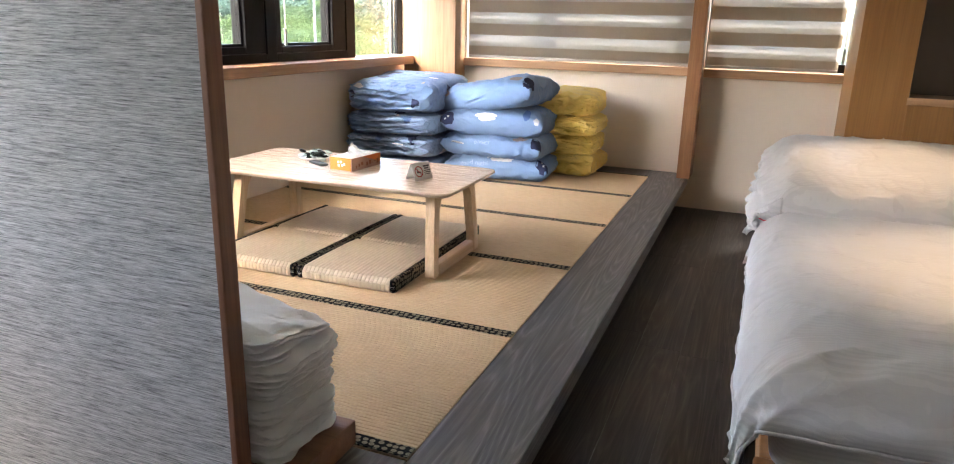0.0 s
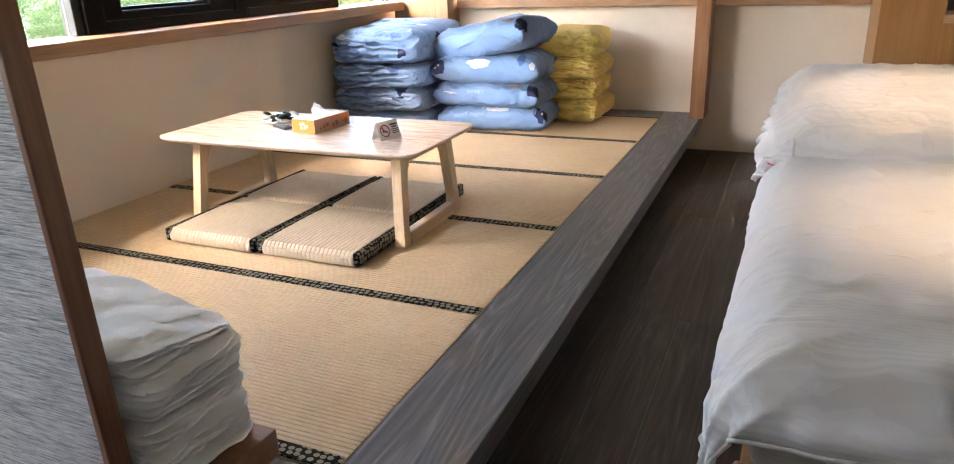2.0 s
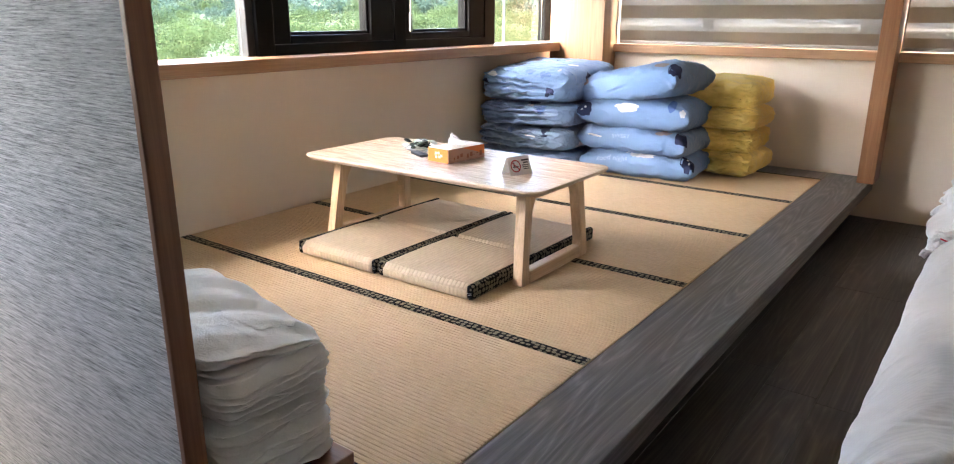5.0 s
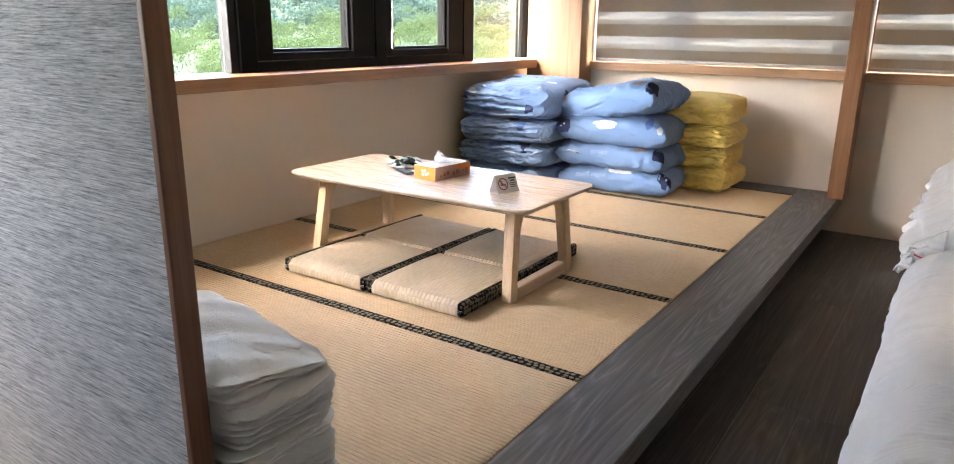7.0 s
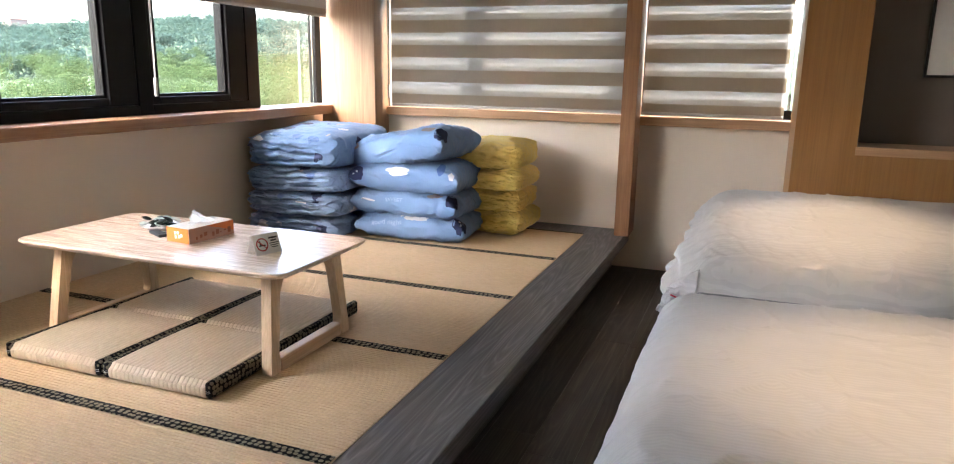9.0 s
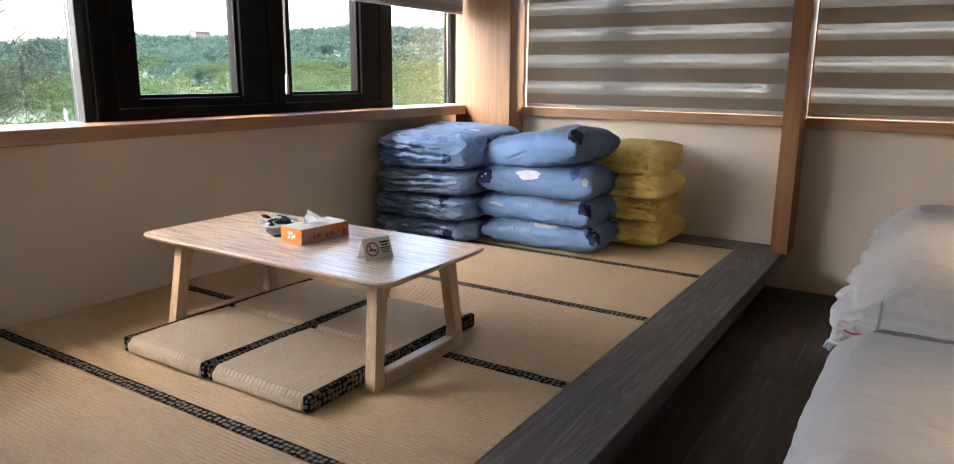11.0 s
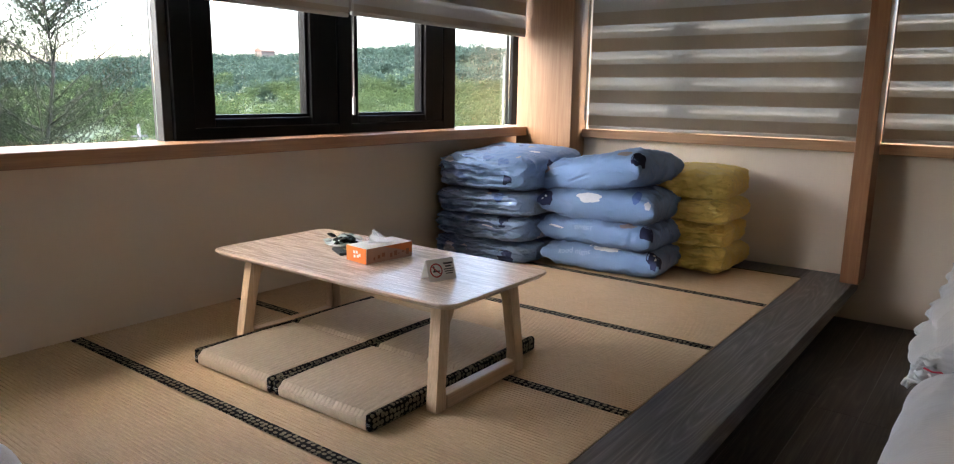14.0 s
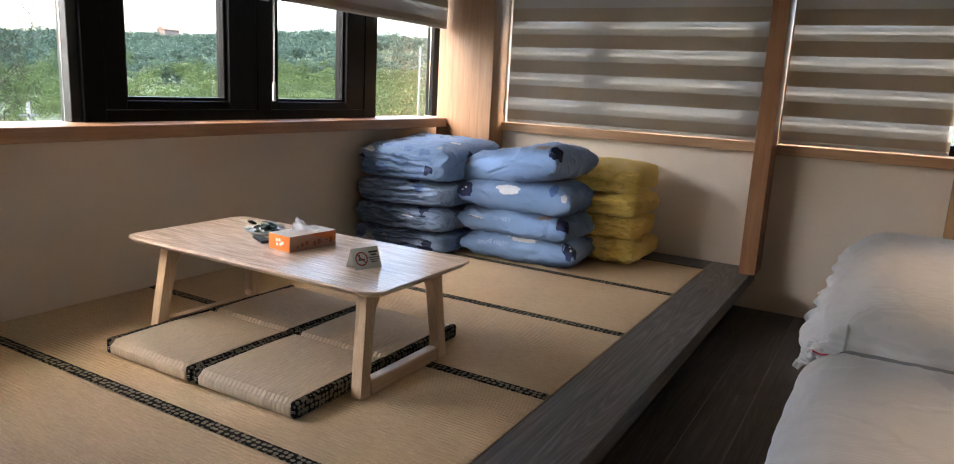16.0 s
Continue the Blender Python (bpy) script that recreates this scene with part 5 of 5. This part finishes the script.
def woods(name, label, mat, seed, count, near, far, leaves, size, rmin, rmax, lift):
    """Many crowns, each of overlapping clumps of small tilted leaf cards with gaps, as one mesh."""
    rg = np.random.default_rng(seed)
    corners = []
    for _ in range(count):
        ang = rg.uniform(radians(10), radians(88))
        d = math.sqrt(rg.uniform(near ** 2, far ** 2))
        x, y = -d * math.cos(ang) - 3, d * math.sin(ang)
        r = rg.uniform(rmin, rmax)
        c = np.array((x, y, hill(x, y) + lift + rg.uniform(-0.8, 1.0)))
        lobes = np.column_stack((rg.uniform(-0.65, 0.65, (9, 2)), rg.uniform(-0.3, 0.6, 9), rg.uniform(0.28, 0.5, 9)))
        lobe = lobes[rg.integers(0, 9, leaves)]
        way = rg.normal(0, 1, (leaves, 3)) + (0, 0, 0.35)
        way /= np.linalg.norm(way, axis=1)[:, None]
        p = c + (lobe[:, :3] + way * (lobe[:, 3:] * rg.uniform(0.7, 1.05, (leaves, 1)))) * (r, r, r * 0.75)
        nrm = way + rg.normal(0, 0.14 if size < 0.3 else 0.06, (leaves, 3))
        nrm /= np.linalg.norm(nrm, axis=1)[:, None]
        a = np.cross(nrm, rg.normal(0, 1, (leaves, 3)))
        a /= np.linalg.norm(a, axis=1)[:, None] + 1e-6
        b = np.cross(nrm, a)
        s = size * rg.uniform(0.6, 1.3, (leaves, 1))
        corners.append(np.stack((p + a * s, p + b * s * 0.7 + nrm * s * 0.2, p - a * s, p - b * s * 0.7 - nrm * s * 0.15), 1).reshape(-1, 3))
    pts = np.concatenate(corners)
    n = len(pts) // 4
    me = bpy.data.meshes.new(name)
    me.vertices.add(len(pts))
    me.vertices.foreach_set("co", pts.ravel())
    me.loops.add(4 * n)
    me.loops.foreach_set("vertex_index", np.arange(4 * n))
    me.polygons.add(n)
    me.polygons.foreach_set("loop_start", np.arange(n) * 4)
    me.update(calc_edges=True)
    me.materials.append(mat)
    return tagged(new(name, me), label, "trees", kind="stuff")


woods("near_woods", "bright green broadleaf treetops below the window", LEAF_NEAR, 12, 90, 42, 88, 2600, 0.07, 2.0, 3.4, 2.0)
woods("middle_woods", "green broadleaf treetops across the valley", LEAF_NEAR, 13, 400, 84, 180, 800, 0.145, 2.4, 4.2, 2.2)
woods("far_woods", "dark green wooded hill under the sky, haze painted into its leaves", LEAF_FAR_HAZED, 14, 2100, 165, 330, 160, 0.36, 2.6, 4.6, 1.6)
bm = grid_mesh(70, 26, lambda u, v: (lambda a, d: (-d * math.cos(a) - 3, d * math.sin(a), hill(-d * math.cos(a) - 3, d * math.sin(a)) - 0.2))(radians(-30 + 125 * u), 60 + 300 * v))
tagged(mesh_object("hillside", bm, SOIL, True), "wooded hillside ground far beyond the window", "hill", kind="structure")


def casuarina(x, y, height, seed):
    rng = random.Random(seed)
    t = thing("feathery_tree", x, y, GZ, "thin feathery tree with drooping grey-green needles outside the window", "tree")
    trunk = bmesh.new()
    tube([(0.25 * math.sin(k * 0.8 + seed), 0.2 * math.cos(k), height * k / 9) for k in range(10)], 0.085, 7, trunk, 0.015)
    verts, faces = [], []
    for i in range(85):
        h = height * rng.uniform(0.30, 0.98)
        a, ln = rng.uniform(0, math.tau), (height - h) * 0.22 + rng.uniform(0.6, 1.5)
        base = Vector((0.25 * math.sin(h / height * 7.2 + seed), 0.2 * math.cos(h / height * 9), h))
        pts = [base + Vector((math.cos(a) * ln * k / 4, math.sin(a) * ln * k / 4, ln * 0.75 * k / 4 + 0.12 * math.sin(k + i))) for k in range(5)]
        tube([tuple(p) for p in pts], 0.02, 4, trunk, 0.004)
        for _ in range(120):
            k = rng.uniform(0.8, 3.99)
            p = pts[int(k)].lerp(pts[int(k) + 1], k % 1) + Vector((rng.gauss(0, 0.22), rng.gauss(0, 0.22), rng.gauss(-0.05, 0.2)))
            d = Vector((rng.gauss(0, 0.5), rng.gauss(0, 0.5), rng.uniform(-1.0, 0.4))).normalized() * rng.uniform(0.10, 0.24)
            sd = d.orthogonal().normalized() * 0.009
            j = len(verts)
            verts += [p - sd, p + sd, p + d + sd * 0.4, p + d - sd * 0.4]
            faces.append((j, j + 1, j + 2, j + 3))
    part("trunk", trunk, BARK, t, "slender grey-brown trunk", smooth=True)
    me = bpy.data.meshes.new("crown")
    me.from_pydata(verts, [], faces)
    me.materials.append(NEEDLE)
    ob = new("crown", me)
    ob.parent = t


casuarina(-17.2, 8.2, 10.2, 3)
casuarina(-17.8, 7.0, 7.5, 8)

# a white lane marking, lamp posts and a low wall beyond the trees
for x, y, h in ((-26.27, 15.14, 4.98), (-25.5, 38.0, 8.5)):
    up = thing("utility_pole", x, y, GZ, "slim pale concrete utility pole among the trees", "pole", "utility poles")
    part("shaft", tube([(0, 0, 0), (0, 0, h)], 0.085, 8, None, 0.06), CONCRETE, up, smooth=True)
    part("crossarm", box(-0.03, 0.03, -0.32, 0.32, h - 0.5, h - 0.43), CONCRETE, up)
lw = thing("low_wall", -34, 21.5, GZ, "low grey concrete wall among the trees", "wall")
part("body", box(-0.15, 0.15, -3, 3, 0, 2.9, 0.03), CONCRETE, lw)
hs = thing("hilltop_house", -226, 171, hill(-226, 171) - 3.5, "small reddish house on the wooded hilltop", "house")
part("wall", box(-2, 2, -3, 3, 0, 9), plain("pinkish_wall", (0.17, 0.125, 0.105), 0.8), hs)
bm = bmesh.new()
for s in (-1, 1):
    bm.verts.new((-2.3, s * 3.3, 9)), bm.verts.new((2.3, s * 3.3, 9)), bm.verts.new((0, s * 3.3, 10.3))
bm.verts.ensure_lookup_table()
v = bm.verts
for f in ((0, 1, 2), (3, 5, 4), (0, 2, 5, 3), (1, 4, 5, 2), (0, 3, 4, 1)):
    bm.faces.new([v[i] for i in f])
part("roof", bm, plain("tile_roof", (0.16, 0.085, 0.06), 0.8), hs)

# ---- lamps ----
downlight(0.80, 2.62, 4.6, 48)
downlight(0.66, 4.18, 4.4, 42)

# ---- marks ----
lg = thing("laundry_mark", 0.115, 3.585, 0.505, "small red stitched mark on the duvet corner", "mark")
for i, (x0, z0, x1, z1) in enumerate(((-0.05, 0.012, -0.025, 0.004), (-0.025, 0.004, -0.002, 0.008), (-0.002, 0.008, 0.012, -0.016), (0.012, -0.016, -0.008, -0.010))):
    part("stitch", tube([(x0, 0, z0), (x1, 0, z1)], 0.003, 6), PINK, lg)

# ---- dark vinyl floor, plank by plank ----
floor = structure("floor", "dark brown wood-grain vinyl plank floor", "floor", box(WX - 0.2, RX + 0.2, BY - 0.2, WY + 0.2, -0.2, -0.006), DARK_PLANK)
meshes = {}
rng = random.Random(2)
PW, PL = 0.18, 1.22
for i in range(17):
    x0 = -0.72 + i * PW
    y = BY - rng.uniform(0, PL)
    while y < WY:
        a, b = max(y, BY), min(y + PL, WY)
        if b - a > 0.02:
            key = round(b - a, 3)
            if key not in meshes:
                pb = box(0.0006, PW - 0.0006, 0.0006, b - a - 0.0006, -0.006, 0.0, 0.0008, 1)
                me = bpy.data.meshes.new("plank")
                pb.to_mesh(me)
                pb.free()
                me.materials.append(DARK_PLANK)
                meshes[key] = me
            pk = new("plank", meshes[key])
            pk.parent = floor
            pk.location = (x0, a, 0)
        y += PL
